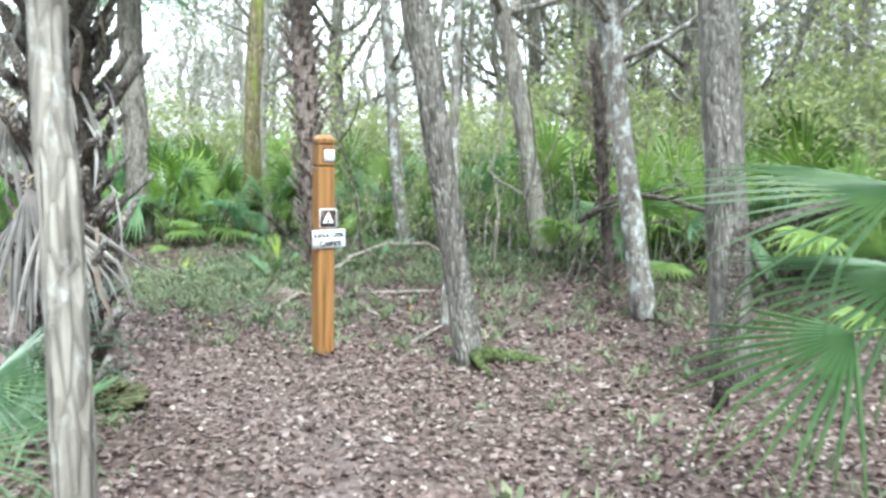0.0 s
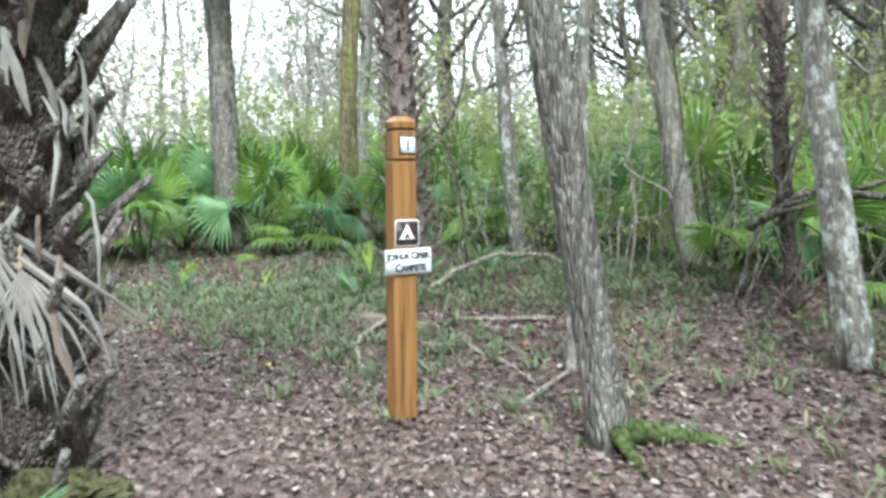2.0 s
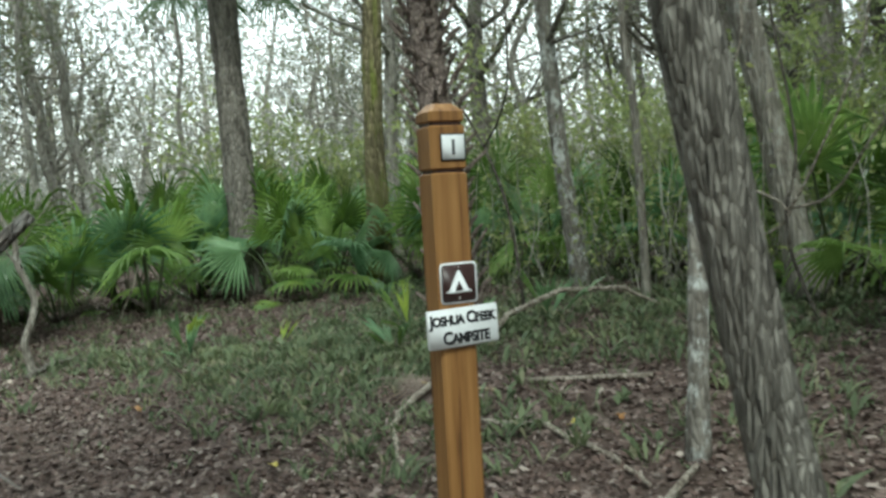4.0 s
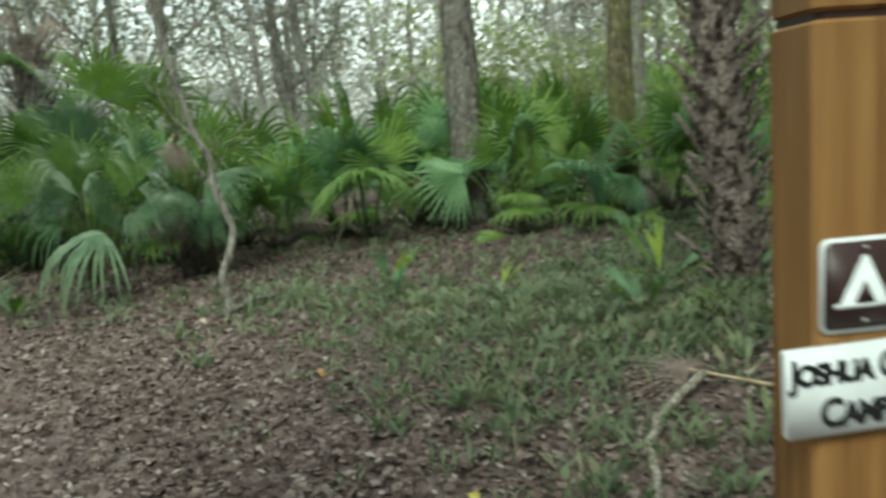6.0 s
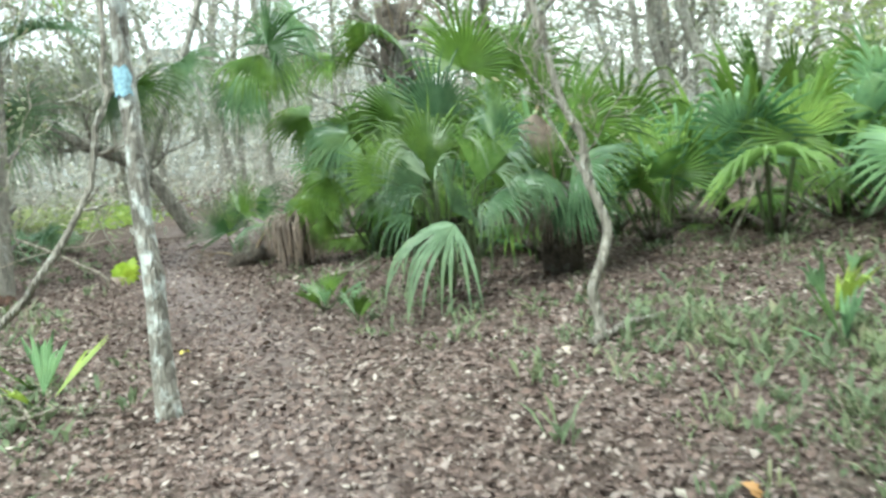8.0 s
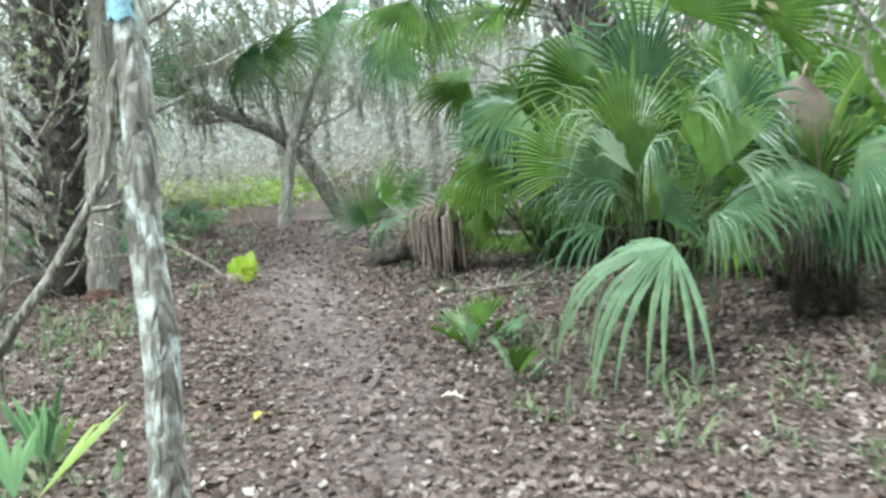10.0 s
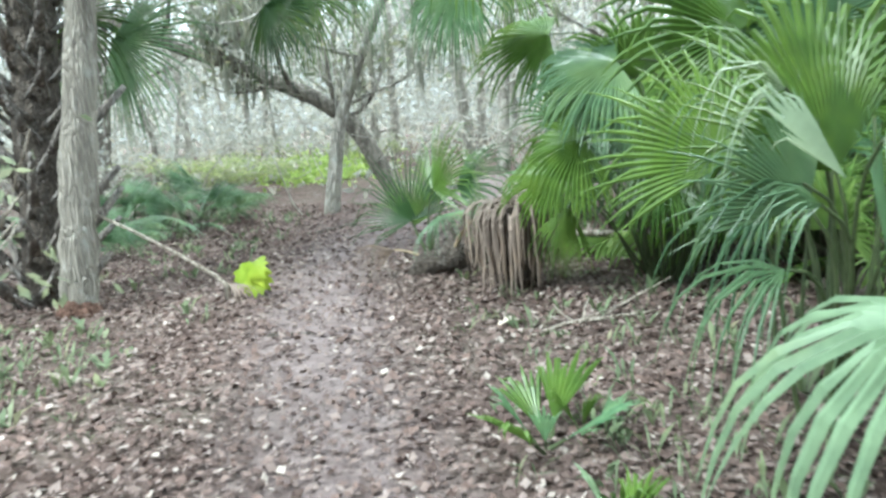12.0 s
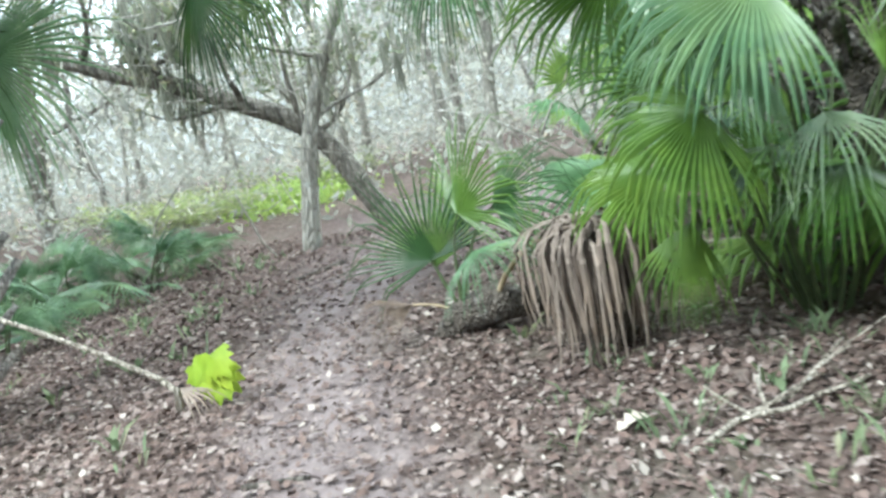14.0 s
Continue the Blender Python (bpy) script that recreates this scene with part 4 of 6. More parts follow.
# the clump with the hanging leaf beside the trail
clump = thing("dwarf_palm", (-7.72, -1.66, 0), "dwarf palm with tall green fans and one pale hanging leaf", "palm")
for k, (foot, hub, axis, nrm, R, spread, droop, m) in enumerate((
        ((-7.55, -1.6, 0.05), (-7.05, -1.48, 0.69), (0.35, -0.75, -0.15), (0.45, -0.1, 1.0), 0.9, 92, 3.1, [FROND_HANG, STALK]),
        ((-7.70, -1.7, 0.05), (-7.62, -1.70, 1.02), (0.05, -0.3, 0.9), (0.85, 0.45, 0.1), 0.62, 62, 0.35, G),
        ((-7.75, -1.5, 0.05), (-7.6, -1.30, 0.95), (-0.02, 0.22, 0.95), (0.95, 0.1, 0.0), 0.66, 34, 0.25, L),
        ((-7.8, -1.8, 0.05), (-7.75, -2.05, 1.05), (0.0, -0.6, 0.7), (0.9, 0.2, 0.2), 0.55, 80, 0.4, G),
        ((-7.7, -1.7, 0.05), (-7.5, -1.78, 0.92), (0.2, -0.45, 0.6), (0.8, 0.1, 0.55), 0.5, 60, 0.4, B),
        ((-7.9, -1.7, 0.05), (-8.05, -1.75, 1.2), (-0.2, -0.3, 0.9), (0.95, 0.0, 0.3), 0.7, 100, 0.4, G),
        ((-7.8, -1.5, 0.05), (-7.7, -1.2, 0.85), (0.35, 0.75, 0.2), (0.4, -0.2, 0.9), 0.6, 105, 0.9, B),
        ((-7.9, -1.4, 0.05), (-8.1, -1.3, 1.1), (-0.4, 0.5, 0.7), (0.8, 0.3, 0.4), 0.65, 105, 0.6, G),
        ((-8.3, -1.7, 0.05), (-8.75, -1.72, 1.55), (0.1, -0.2, 0.9), (0.9, 0.1, 0.2), 0.75, 100, 0.5, B), ((-8.4, -1.5, 0.05), (-8.9, -1.42, 2.0), (0.2, 0.2, 0.8), (0.8, 0.1, 0.5), 0.8, 105, 0.8, G),
        ((-8.4, -1.3, 0.05), (-9.0, -0.95, 1.95), (0.1, 0.5, 0.7), (0.8, 0, 0.5), 0.8, 105, 0.7, G), ((-8.3, -1.9, 0.05), (-8.65, -2.05, 1.55), (0.1, -0.6, 0.6), (0.8, 0.1, 0.5), 0.7, 105, 0.8, G),
        ((-8.2, -1.8, 0.05), (-8.3, -1.9, 1.1), (0.4, -0.5, 0.1), (0.5, 0, 0.8), 0.6, 100, 1.2, G), ((-8.1, -1.4, 0.05), (-8.0, -1.15, 1.3), (0.4, 0.3, 0.6), (0.7, 0, 0.6), 0.6, 100, 0.9, B),
        ((-7.9, -1.6, 0.05), (-7.6, -1.55, 0.75), (0.5, 0.2, 0.5), (0.7, 0, 0.5), 0.5, 60, 0.6, B))):
    own_frond(clump, foot, hub, axis, nrm, 340 + k, m, R, 34 if k else 18, spread, 0.56 if k else 0.36, droop, label="pale hanging fan leaf" if k == 0 else "")
for k, (hub, axis) in enumerate((((-7.35, -1.75, 0.95), (0.3, -0.3, 0.2)), ((-7.3, -1.3, 0.8), (0.4, 0.2, 0.1)), ((-7.5, -1.8, 1.0), (0.2, -0.4, 0.2)), ((-7.6, -1.15, 1.05), (0.3, 0.4, 0.1)), ((-7.7, -1.9, 0.9), (0.3, -0.3, -0.1)), ((-7.2, -1.6, 1.15), (0.3, 0.1, 0.2)), ((-7.45, -1.0, 0.95), (0.3, 0.5, 0.1)), ((-7.55, -1.85, 1.3), (0.3, -0.3, 0.3)), ((-7.35, -1.85, 0.75), (0.3, -0.3, 0.0)), ((-7.6, -1.4, 1.35), (0.3, 0.2, 0.3)), ((-7.9, -2.0, 1.25), (0.3, -0.3, 0.2)))):
    own_frond(clump, (-7.72, -1.66, 0.1), hub, axis, (0.7, 0.0, 0.6), 480 + k, [FROND_PALE, STALK] if k % 2 else B, 0.45 + 0.03 * (k % 5), 10 + k % 4, 45, 0.2, 4.5, label="wilted hanging fan leaf", ragged=0.4)
g = Geo()
blade(g, (0, 0, 0), (0.1, -0.6, 0.75), (0.8, 0.3, 0.1), random.Random(9), 0.42, 7, 14, 0.7, 0.2)
pale_leaf = part("frond", g, [FROND_PALE], clump, "pale underside of a folded fan leaf")
pale_leaf.location = (0.30, -0.02, 1.02)

# a trunked palm with a skirt of dead leaves, next to it
skirted = thing("dwarf_palm", (-8.45, -0.62, 0), "short palm with a dark trunk and spiky drooping fans", "palm")
g = Geo()
g.tube([(0, 0, -0.1), (0.02, 0, 0.3), (0, 0.02, 0.62), (0, 0, 0.85)], [0.2, 0.18, 0.16, 0.12], 14, 0, 0.12, random.Random(4))
part("trunk", g, PALMTRUNK, skirted)
for k, (hub, axis, nrm, R, spread, droop, m) in enumerate((
        ((-8.09, -0.48, 1.06), (0.35, 0.8, 0.15), (0.55, -0.2, 0.8), 0.66, 100, 0.6, B), ((-7.95, -0.78, 1.5), (0.2, -0.15, -0.8), (0.9, 0, 0.3), 0.42, 60, 2.6, D),
        ((-8.0, -0.8, 1.02), (0.5, -0.1, -0.4), (0.8, 0.1, 0.6), 0.58, 85, 2.2, B), ((-8.3, -0.4, 1.35), (0.1, 0.6, 0.7), (0.9, -0.2, 0.3), 0.7, 110, 0.5, G),
        ((-8.6, -0.3, 1.3), (-0.3, 0.7, 0.5), (0.7, 0.1, 0.6), 0.7, 115, 0.6, G), ((-8.5, -1.0, 1.3), (0.1, -0.6, 0.7), (0.9, 0.2, 0.3), 0.65, 110, 0.5, G),
        ((-8.2, -0.5, 0.75), (0.55, 0.6, -0.3), (0.6, 0.1, 0.8), 0.6, 95, 1.5, B), ((-8.25, -0.7, 0.72), (0.7, -0.3, -0.4), (0.6, 0, 0.8), 0.55, 90, 2.2, D))):
    own_frond(skirted, (-8.45, -0.62, 0.75), hub, axis, nrm, 360 + k, m, R, 34, spread, 0.56, droop + 0.3)

hang_strips(skirted, (0, 0), 0.16, (0, 0), [(a, 0.85 - 0.02 * (a % 5)) for a in range(-90, 91, 12)], 44)

# palms overhanging the bend
tall = cabbage_palm("cabbage_palm", (-10.9, -2.3, 0), (-11.1, -2.4, 3.0), 0.20, 1.0, 24, "stout cabbage palm with brown boots and drooping fans", 70, 1.0, 0)
for k, (hub, axis, nrm, R, spread, droop, m) in enumerate((
        ((-9.76, -3.70, 2.45), (0.45, -0.6, -0.2), (0.6, -0.1, 0.8), 0.85, 118, 1.5, G), ((-11.2, -3.15, 1.5), (0.1, -0.9, -0.1), (0.75, 0.2, 0.55), 0.9, 100, 0.5, B),
        ((-9.7, -2.8, 1.5), (0.35, -0.85, -0.1), (0.6, 0.1, 0.7), 0.78, 105, 0.9, B), ((-10.4, -3.4, 1.75), (0.1, -0.95, -0.1), (0.7, 0, 0.6), 0.8, 100, 0.8, G),
        ((-10.3, -1.8, 2.3), (0.7, 0.5, 0.1), (0.5, -0.1, 0.9), 0.85, 115, 1.1, G), ((-10.2, -2.5, 2.6), (0.8, -0.2, 0.3), (0.2, 0, 1), 0.85, 115, 1.1, G),
        ((-11.2, -3.2, 2.5), (-0.1, -0.8, 0.2), (0.4, 0, 0.9), 0.85, 115, 1.3, G), ((-10.6, -4.1, 2.25), (0.2, -0.7, -0.6), (0.8, -0.1, 0.4), 0.8, 80, 1.6, B),
        ((-10.1, -2.0, 1.7), (0.7, 0.1, 0.5), (0.4, 0, 0.9), 0.8, 110, 0.8, G), ((-11.6, -2.2, 2.8), (-0.7, 0.1, 0.3), (0, 0, 1), 0.85, 115, 1.0, G))):
    own_frond(tall, (-11.0, -2.35, 2.2 if hub[2] > 2 else 1.0), hub, axis, nrm, 380 + k, m, R * 0.88, 38, spread, 0.56, droop * 1.3)

for k, (hub, axis, m, R, spread, droop) in enumerate((((-9.4, -3.5, 2.5), (0.1, 0.2, 0.2), DEEP, 0.78, 130, 1.3), ((-9.6, -3.2, 2.75), (0.3, -0.5, -0.3), B, 0.7, 110, 1.6), ((-10.23, -2.45, 3.16), (0.3, -0.2, -0.4), D, 0.75, 70, 6.0), ((-10.38, -2.01, 3.13), (0.4, 0.1, -0.4), D, 0.8, 70, 6.0), ((-9.99, -3.1, 2.64), (0.3, -0.3, -0.3), D, 0.6, 60, 6.0), ((-10.2, -2.2, 2.5), (0.4, 0.3, -0.4), K, 0.7, 60, 6.0))):
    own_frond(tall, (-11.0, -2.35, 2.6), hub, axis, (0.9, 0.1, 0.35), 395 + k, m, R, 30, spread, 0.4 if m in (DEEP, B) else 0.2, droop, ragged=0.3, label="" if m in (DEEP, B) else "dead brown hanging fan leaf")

right_clump = thing("dwarf_palm", (-10.35, -2.65, 0), "dense dwarf palm clump with arching green fans over the leaf litter", "palm")
for k, (foot, hub, axis, nrm, R, spread, droop, m) in enumerate((
        ((-10.3, -2.7, 0.05), (-9.75, -3.05, 1.05), (0.35, -0.7, -0.35), (0.7, 0.1, 0.6), 0.72, 100, 1.2, G), ((-10.3, -2.6, 0.05), (-9.95, -2.3, 1.1), (0.5, 0.3, 0.4), (0.6, -0.2, 0.7), 0.75, 105, 0.7, B),
        ((-10.4, -2.7, 0.05), (-10.0, -2.75, 1.4), (0.4, -0.3, 0.7), (0.85, 0, 0.3), 0.75, 100, 0.5, G), ((-10.3, -2.8, 0.05), (-10.0, -3.3, 0.8), (0.3, -0.8, -0.1), (0.6, 0.2, 0.7), 0.6, 100, 1.0, G),
        ((-10.4, -2.5, 0.05), (-10.15, -2.2, 1.5), (0.3, 0.4, 0.8), (0.9, -0.2, 0.2), 0.8, 105, 0.4, B), ((-10.5, -2.6, 0.05), (-10.8, -2.9, 1.5), (-0.2, -0.4, 0.8), (0.8, 0.2, 0.3), 0.75, 105, 0.5, G),
        ((-10.3, -2.6, 0.05), (-9.9, -2.55, 0.75), (0.8, -0.2, -0.3), (0.4, 0, 0.9), 0.6, 95, 1.6, G), ((-10.35, -2.7, 0.05), (-9.85, -2.85, 1.25), (0.6, -0.5, 0.2), (0.5, 0.1, 0.8), 0.7, 95, 0.9, B),
        ((-10.3, -2.75, 0.05), (-9.75, -3.15, 0.62), (0.15, -0.25, -0.95), (0.9, 0.2, 0.1), 0.55, 45, 0.8, G))):
    own_frond(right_clump, foot, hub, axis, nrm, 400 + k, m, R * 0.82, 34, spread, 0.56, droop + 0.6)
for k in range(16):
    a = radians(-150 + 22 * k)
    L = 0.75 + 0.11 * (k % 5)
    hub = Vector((-10.35 + 0.55 * L * math.cos(a), -2.65 + 0.55 * L * math.sin(a), L))
    own_frond(right_clump, (-10.35 + 0.1 * math.cos(a), -2.65 + 0.1 * math.sin(a), 0.03), hub, (0.5 * math.cos(a), 0.5 * math.sin(a), 0.5 - 0.25 * (k % 4)), (0.8, -0.1, 0.5), 820 + k, (G, B, G, [FROND_PALE, STALK])[k % 4], 0.5, 18, 75, 0.25, 1.2 + 0.6 * (k % 4))
for i, (x, y, s, n) in enumerate(((-11.3, -1.6, 1.3, 10), (-11.9, -2.9, 1.3, 10), (-9.8, -1.5, 1.1, 9), (-12.6, -3.4, 1.2, 9), (-12.3, -1.8, 1.4, 9), (-13.6, -2.6, 1.4, 8), (-14.5, -3.6, 1.3, 8))):
    palmetto("palmetto", x, y, s, n, 430 + i, "green palmetto behind the bend of the trail")

# small palm with a dead brown skirt beside the trail
small = thing("small_palm", (-10.5, -4.5, 0), "small palm with a dark fibrous base and spiky green fans", "palm")
g = Geo()
g.tube([(0, -0.12, -0.05), (0.02, 0, 0.10), (0, 0.2, 0.16), (-0.05, 0.5, 0.14)], [0.09, 0.11, 0.10, 0.06], 10, 0, 0.3, random.Random(6))
part("stem", g, PALMTRUNK, small)
for k, (hub, axis, nrm, R, spread, droop, m) in enumerate((
        ((-10.48, -4.62, 0.44), (0.1, -0.3, 0.8), (0.92, 0.1, 0.2), 0.64, 100, 0.2, DEEP), ((-10.5, -4.42, 0.68), (0.1, 0.45, 0.75), (0.85, -0.25, 0.4), 0.7, 95, 1.5, G),
        ((-10.6, -4.5, 0.55), (-0.3, 0.1, 0.9), (0.9, 0, 0.3), 0.55, 60, 0.9, B), ((-10.3, -4.3, 0.5), (0.5, 0.6, 0.1), (0.4, 0.1, 0.9), 0.5, 80, 1.0, B),
        ((-10.46, -4.2, 0.7), (0.1, 0.75, 0.4), (0.7, -0.1, 0.6), 0.7, 80, 1.9, DEEP), ((-10.5, -4.6, 0.4), (0.1, 0.1, 0.95), (0.9, 0.2, 0.1), 0.5, 60, 0.5, [FROND_LIT, STALK]),
        ((-10.4, -4.75, 0.22), (0.4, -0.7, 0.1), (0.4, 0, 0.9), 0.4, 60, 0.5, D))):
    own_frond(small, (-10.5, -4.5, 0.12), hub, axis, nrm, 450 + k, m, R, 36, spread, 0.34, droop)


def skirt_strip(seed):
    """One dry leaf segment: out from a hub at the origin, over a shoulder and straight down."""
    rng = random.Random(seed)
    g = Geo()
    reach, drop, w = rng.uniform(0.2, 0.31), rng.uniform(0.4, 0.62), rng.uniform(0.006, 0.013)
    rows = [(0.03, 0.0), (reach * 0.45, 0.035), (reach * 0.8, 0.02), (reach, -0.05), (reach * 1.03, -0.35 * drop), (reach * 1.02, -0.65 * drop), (reach * rng.uniform(0.9, 1.1), -drop)]
    sway = rng.uniform(-0.05, 0.05)
    for i, (x, z) in enumerate(rows):
        u = i / (len(rows) - 1)
        hw = w * (0.5 + 1.1 * u) * (1 - 0.85 * max(0.0, u - 0.6) / 0.4) + 0.001
        y, tw = sway * u * u + rng.uniform(-0.008, 0.008), rng.uniform(-0.6, 0.6) * u
        g.v += [(x - hw * tw, y - hw, z), (x + 0.5 * hw, y, z + 0.3 * hw), (x + hw * tw, y + hw, z)]
    for i in range(len(rows) - 1):
        b = 3 * i
        g.f += [(b, b + 1, b + 4, b + 3), (b + 1, b + 2, b + 5, b + 4)]
        g.m += [0, 0]
    return g.mesh("dry_segment", [FROND_DEAD], False)


SKIRT = [skirt_strip(880 + i) for i in range(10)]
rng = random.Random(16)
for k in range(170):
    ob = part("dry_segment", SKIRT[k % 10], None, small)
    q = rng.uniform(0.78, 1.04)
    ob.matrix_local = pose(0.43 + rng.uniform(-0.06, 0.06), 0.87 + rng.uniform(-0.1, 0.1), 0.60 + rng.uniform(-0.06, 0.03), rng.uniform(-5, 5), rng.uniform(-6, 8), k * 137.5 + rng.uniform(-8, 8)) @ Matrix.Diagonal((q, q, q, 1))
g = Geo()
petiole(g, (0.0, 0.2, 0.16), (0.42, 0.88, 0.6), (0.6, 0.4, 0.1), 0.018, 0.012, 0, 7, 0.3)
part("stalk", g, STALK_DRY, small)
# Dark core added inside the skirt to stand for the shade between strips.
g = Geo()
g.tube([(0.42, 0.87, -0.05), (0.43, 0.88, 0.12), (0.43, 0.87, 0.34), (0.43, 0.87, 0.5), (0.43, 0.87, 0.57)], [0.10, 0.13, 0.16, 0.15, 0.06], 12, 0, 0.3, random.Random(16))
part("shade_core", g, PALMTRUNK, small, "added dark core for the shaded gaps under the dead leaves")

# dark palmettos where the trail bends away
for i, (x, y, s, n) in enumerate(((-12.7, -8.6, 0.8, 12), (-12.4, -9.4, 0.8, 12), (-13.4, -9.2, 0.85, 11), (-11.8, -9.6, 0.8, 11), (-12.9, -10.2, 0.9, 10), (-11.0, -9.3, 0.75, 9), (-14.6, -9.9, 0.9, 9), (-10.6, -8.2, 0.7, 9))):
    palmetto("palmetto", x, y, s, n, 500 + i, "dark blue-green palmetto beside the trail", dark=True)

# young shoots in the leaf litter
for i, (x, y, s, n) in enumerate(((-7.55, -2.7, 1.15, 6), (-7.7, -2.62, 0.8, 4), (-5.1, -3.85, 1.5, 4), (-6.05, 0.95, 1.5, 4), (-5.0, 1.6, 1.2, 3), (-4.2, 2.6, 1.6, 5), (-3.7, 2.9, 1.5, 4), (-6.9, -2.3, 0.8, 4), (-7.0, 1.4, 1.1, 3), (-3.0, 3.3, 1.7, 5), (-5.6, 3.2, 1.4, 4), (0.55, -2.3, 1.3, 8), (0.15, -2.35, 1.2, 7), (0.85, -2.55, 1.2, 7), (-5.46, -4.03, 1.3, 6), (-5.3, -4.5, 1.2, 6), (-5.34, 0.77, 1.2, 5), (-3.56, 2.03, 1.4, 6))):
    rng = random.Random(520 + i)
    b = thing("palm_seedling", (x, y, gz(x, y) - 0.02), "young palm shoot with narrow green blades in leaf litter", "seedling", "palm seedlings")
    for k in range(n):
        ob = part("blade", YELLOW_SPROUT[k % 2] if k < 2 and i in (2, 3, 4, 5) else rng.choice(SPROUT if i in (0, 1, 7) else NARROW_SPROUT), None, b)
        q = 0.7 * s * rng.uniform(0.7, 1.2)
        ob.matrix_local = pose(rng.uniform(-0.03, 0.03), rng.uniform(-0.03, 0.03), 0, 0, rng.uniform(-15, 35), k * 137 + rng.uniform(0, 40)) @ Matrix.Diagonal((q, q, q, 1))

# hanging fans over the bend, from palms that lean in above
for k, (hub, axis, nrm, R, droop) in enumerate((((-11.0, -6.12, 2.3), (0.2, 0.35, -0.6), (0.9, -0.2, 0.3), 0.72, 0.9), ((-11.05, -5.75, 2.4), (0.15, 0.5, -0.5), (0.9, -0.2, 0.3), 0.7, 1.0), ((-11.2, -5.2, 2.65), (0.1, 0.3, -0.6), (0.9, -0.2, 0.3), 0.7, 1.5),
                                              ((-10.2, -7.13, 2.08), (0.1, 0.65, -0.4), (0.9, -0.25, 0.4), 0.84, 0.1), ((-10.2, -7.6, 2.3), (0.3, 0.2, -0.6), (0.9, -0.2, 0.4), 0.9, 1.6), ((-10.4, -6.6, 3.1), (0.5, 0.2, 0.1), (0.3, 0, 0.9), 0.85, 1.2), ((-12.2, -4.8, 2.4), (0.1, 0.1, -0.8), (0.9, -0.2, 0.3), 0.75, 1.5), ((-12.4, -4.3, 2.55), (0.1, 0.2, -0.7), (0.9, -0.2, 0.3), 0.7, 1.5))):
    own_frond(snag_palm, (-9.78, -7.35, 3.9), hub, axis, nrm, 540 + k, DEEP if k in (0, 6) else (G if k % 3 == 1 else B), R * 1.25, 44, 105, 0.38 if k == 3 else 0.36, droop + 0.4, lift=0.25)


# ---- fallen branches and sticks ----
def stick(name, pts, r0, r1, seed, label, mat=STICK, lift=0.0, forks=0):
    rng = random.Random(seed)
    o = Vector((pts[0][0], pts[0][1], 0))
    raw = [Vector((p[0], p[1], (p[2] if len(p) > 2 else 0) + gz(p[0], p[1]) + r0 * 0.7 + lift)) - o for p in pts]
    fine = []
    for i in range(len(raw) - 1):
        for k in range(3):
            fine.append(raw[i].lerp(raw[i + 1], k / 3) + Vector((rng.uniform(-1, 1), rng.uniform(-1, 1), 0)) * r0 * 0.7)
    fine.append(raw[-1])
    g = Geo()
    n = len(fine) - 1
    g.tube(fine, [r0 + (r1 - r0) * i / n for i in range(n + 1)], 8, 0, 0.12, rng)
    if not forks:
        ob = part(name, g, mat, None)
        ob.location = o
        return tagged(ob, label, "branch", "fallen branches")
    b = thing(name, o, label, "branch", "fallen branches")
    part("stem", g, mat, b)
    for _ in range(forks):
        g = Geo()
        i = rng.randint(1, n - 1)
        d = Vector((rng.uniform(-1, 1), rng.uniform(-1, 1), rng.uniform(0.0, 0.5))) * 0.3
        g.tube([fine[i], fine[i] + d * 0.5, fine[i] + d + Vector((0.05, 0.03, 0.02))], [r1, r1 * 0.8, r1 * 0.5], 5)
        part("twig", g, mat, b)
    return b


stick("fallen_branch", [(-2.2, 1.45, 0.06), (-2.0, 1.1, 0.03), (-1.75, 0.84), (-1.32, 0.6), (-1.05, 0.5)], 0.024, 0.014, 1, "curved pale stick lying in the leaf litter")
stick("fallen_branch", [(-2.9, 2.41, 0.0), (-2.95, 2.8, 0.16), (-2.8, 3.3, 0.28), (-2.5, 3.8, 0.22), (-2.3, 4.1, 0.0)], 0.03, 0.016, 2, "arched bare branch fallen across low plants")
stick("fallen_branch", [(-1.35, 1.22), (-0.92, 1.36, 0.02), (-0.34, 1.28), (0.0, 1.15)], 0.022, 0.012, 3, "pale bare branch lying on leaf litter")
stick("fallen_branch", [(0.37, 0.67), (0.06, 1.42, 0.02)], 0.022, 0.016, 4, "short pale stick leaning at a sapling")
stick("fallen_branch", [(-1.8, 1.92), (-1.06, 2.44, 0.02)], 0.024, 0.018, 5, "straight grey stick on the forest floor")
stick("fallen_branch", [(-11.25, -3.65, 0.16), (-11.3, -2.5, 0.16)], 0.028, 0.024, 6, "straight pole lying low behind a dead palm skirt")
stick("fallen_branch", [(-8.87, -3.18), (-9.07, -3.03, 0.03), (-9.11, -2.87, 0.05), (-9.52, -2.53)], 0.012, 0.008, 7, "bare forked twig on leaf litter", forks=3)
stick("fallen_branch", [(-9.13, -3.07), (-9.27, -2.85, 0.03), (-9.6, -2.65, 0.1)], 0.01, 0.006, 8, "thin bare twig on leaf litter", forks=2)
stick("fallen_branch", [(-8.69, -4.79), (-8.77, -4.54)], 0.014, 0.01, 9, "short dark stick on the trail", DARKBARK)
stick("fallen_branch", [(-7.84, -5.69), (-7.78, -5.15)], 0.02, 0.014, 10, "pale stick at the edge of the trail")
stick("fallen_branch", [(-13.12, -6.63), (-12.7, -6.78), (-12.5, -6.9)], 0.025, 0.012, 11, "dark crooked stick beside the trail", DARKBARK)
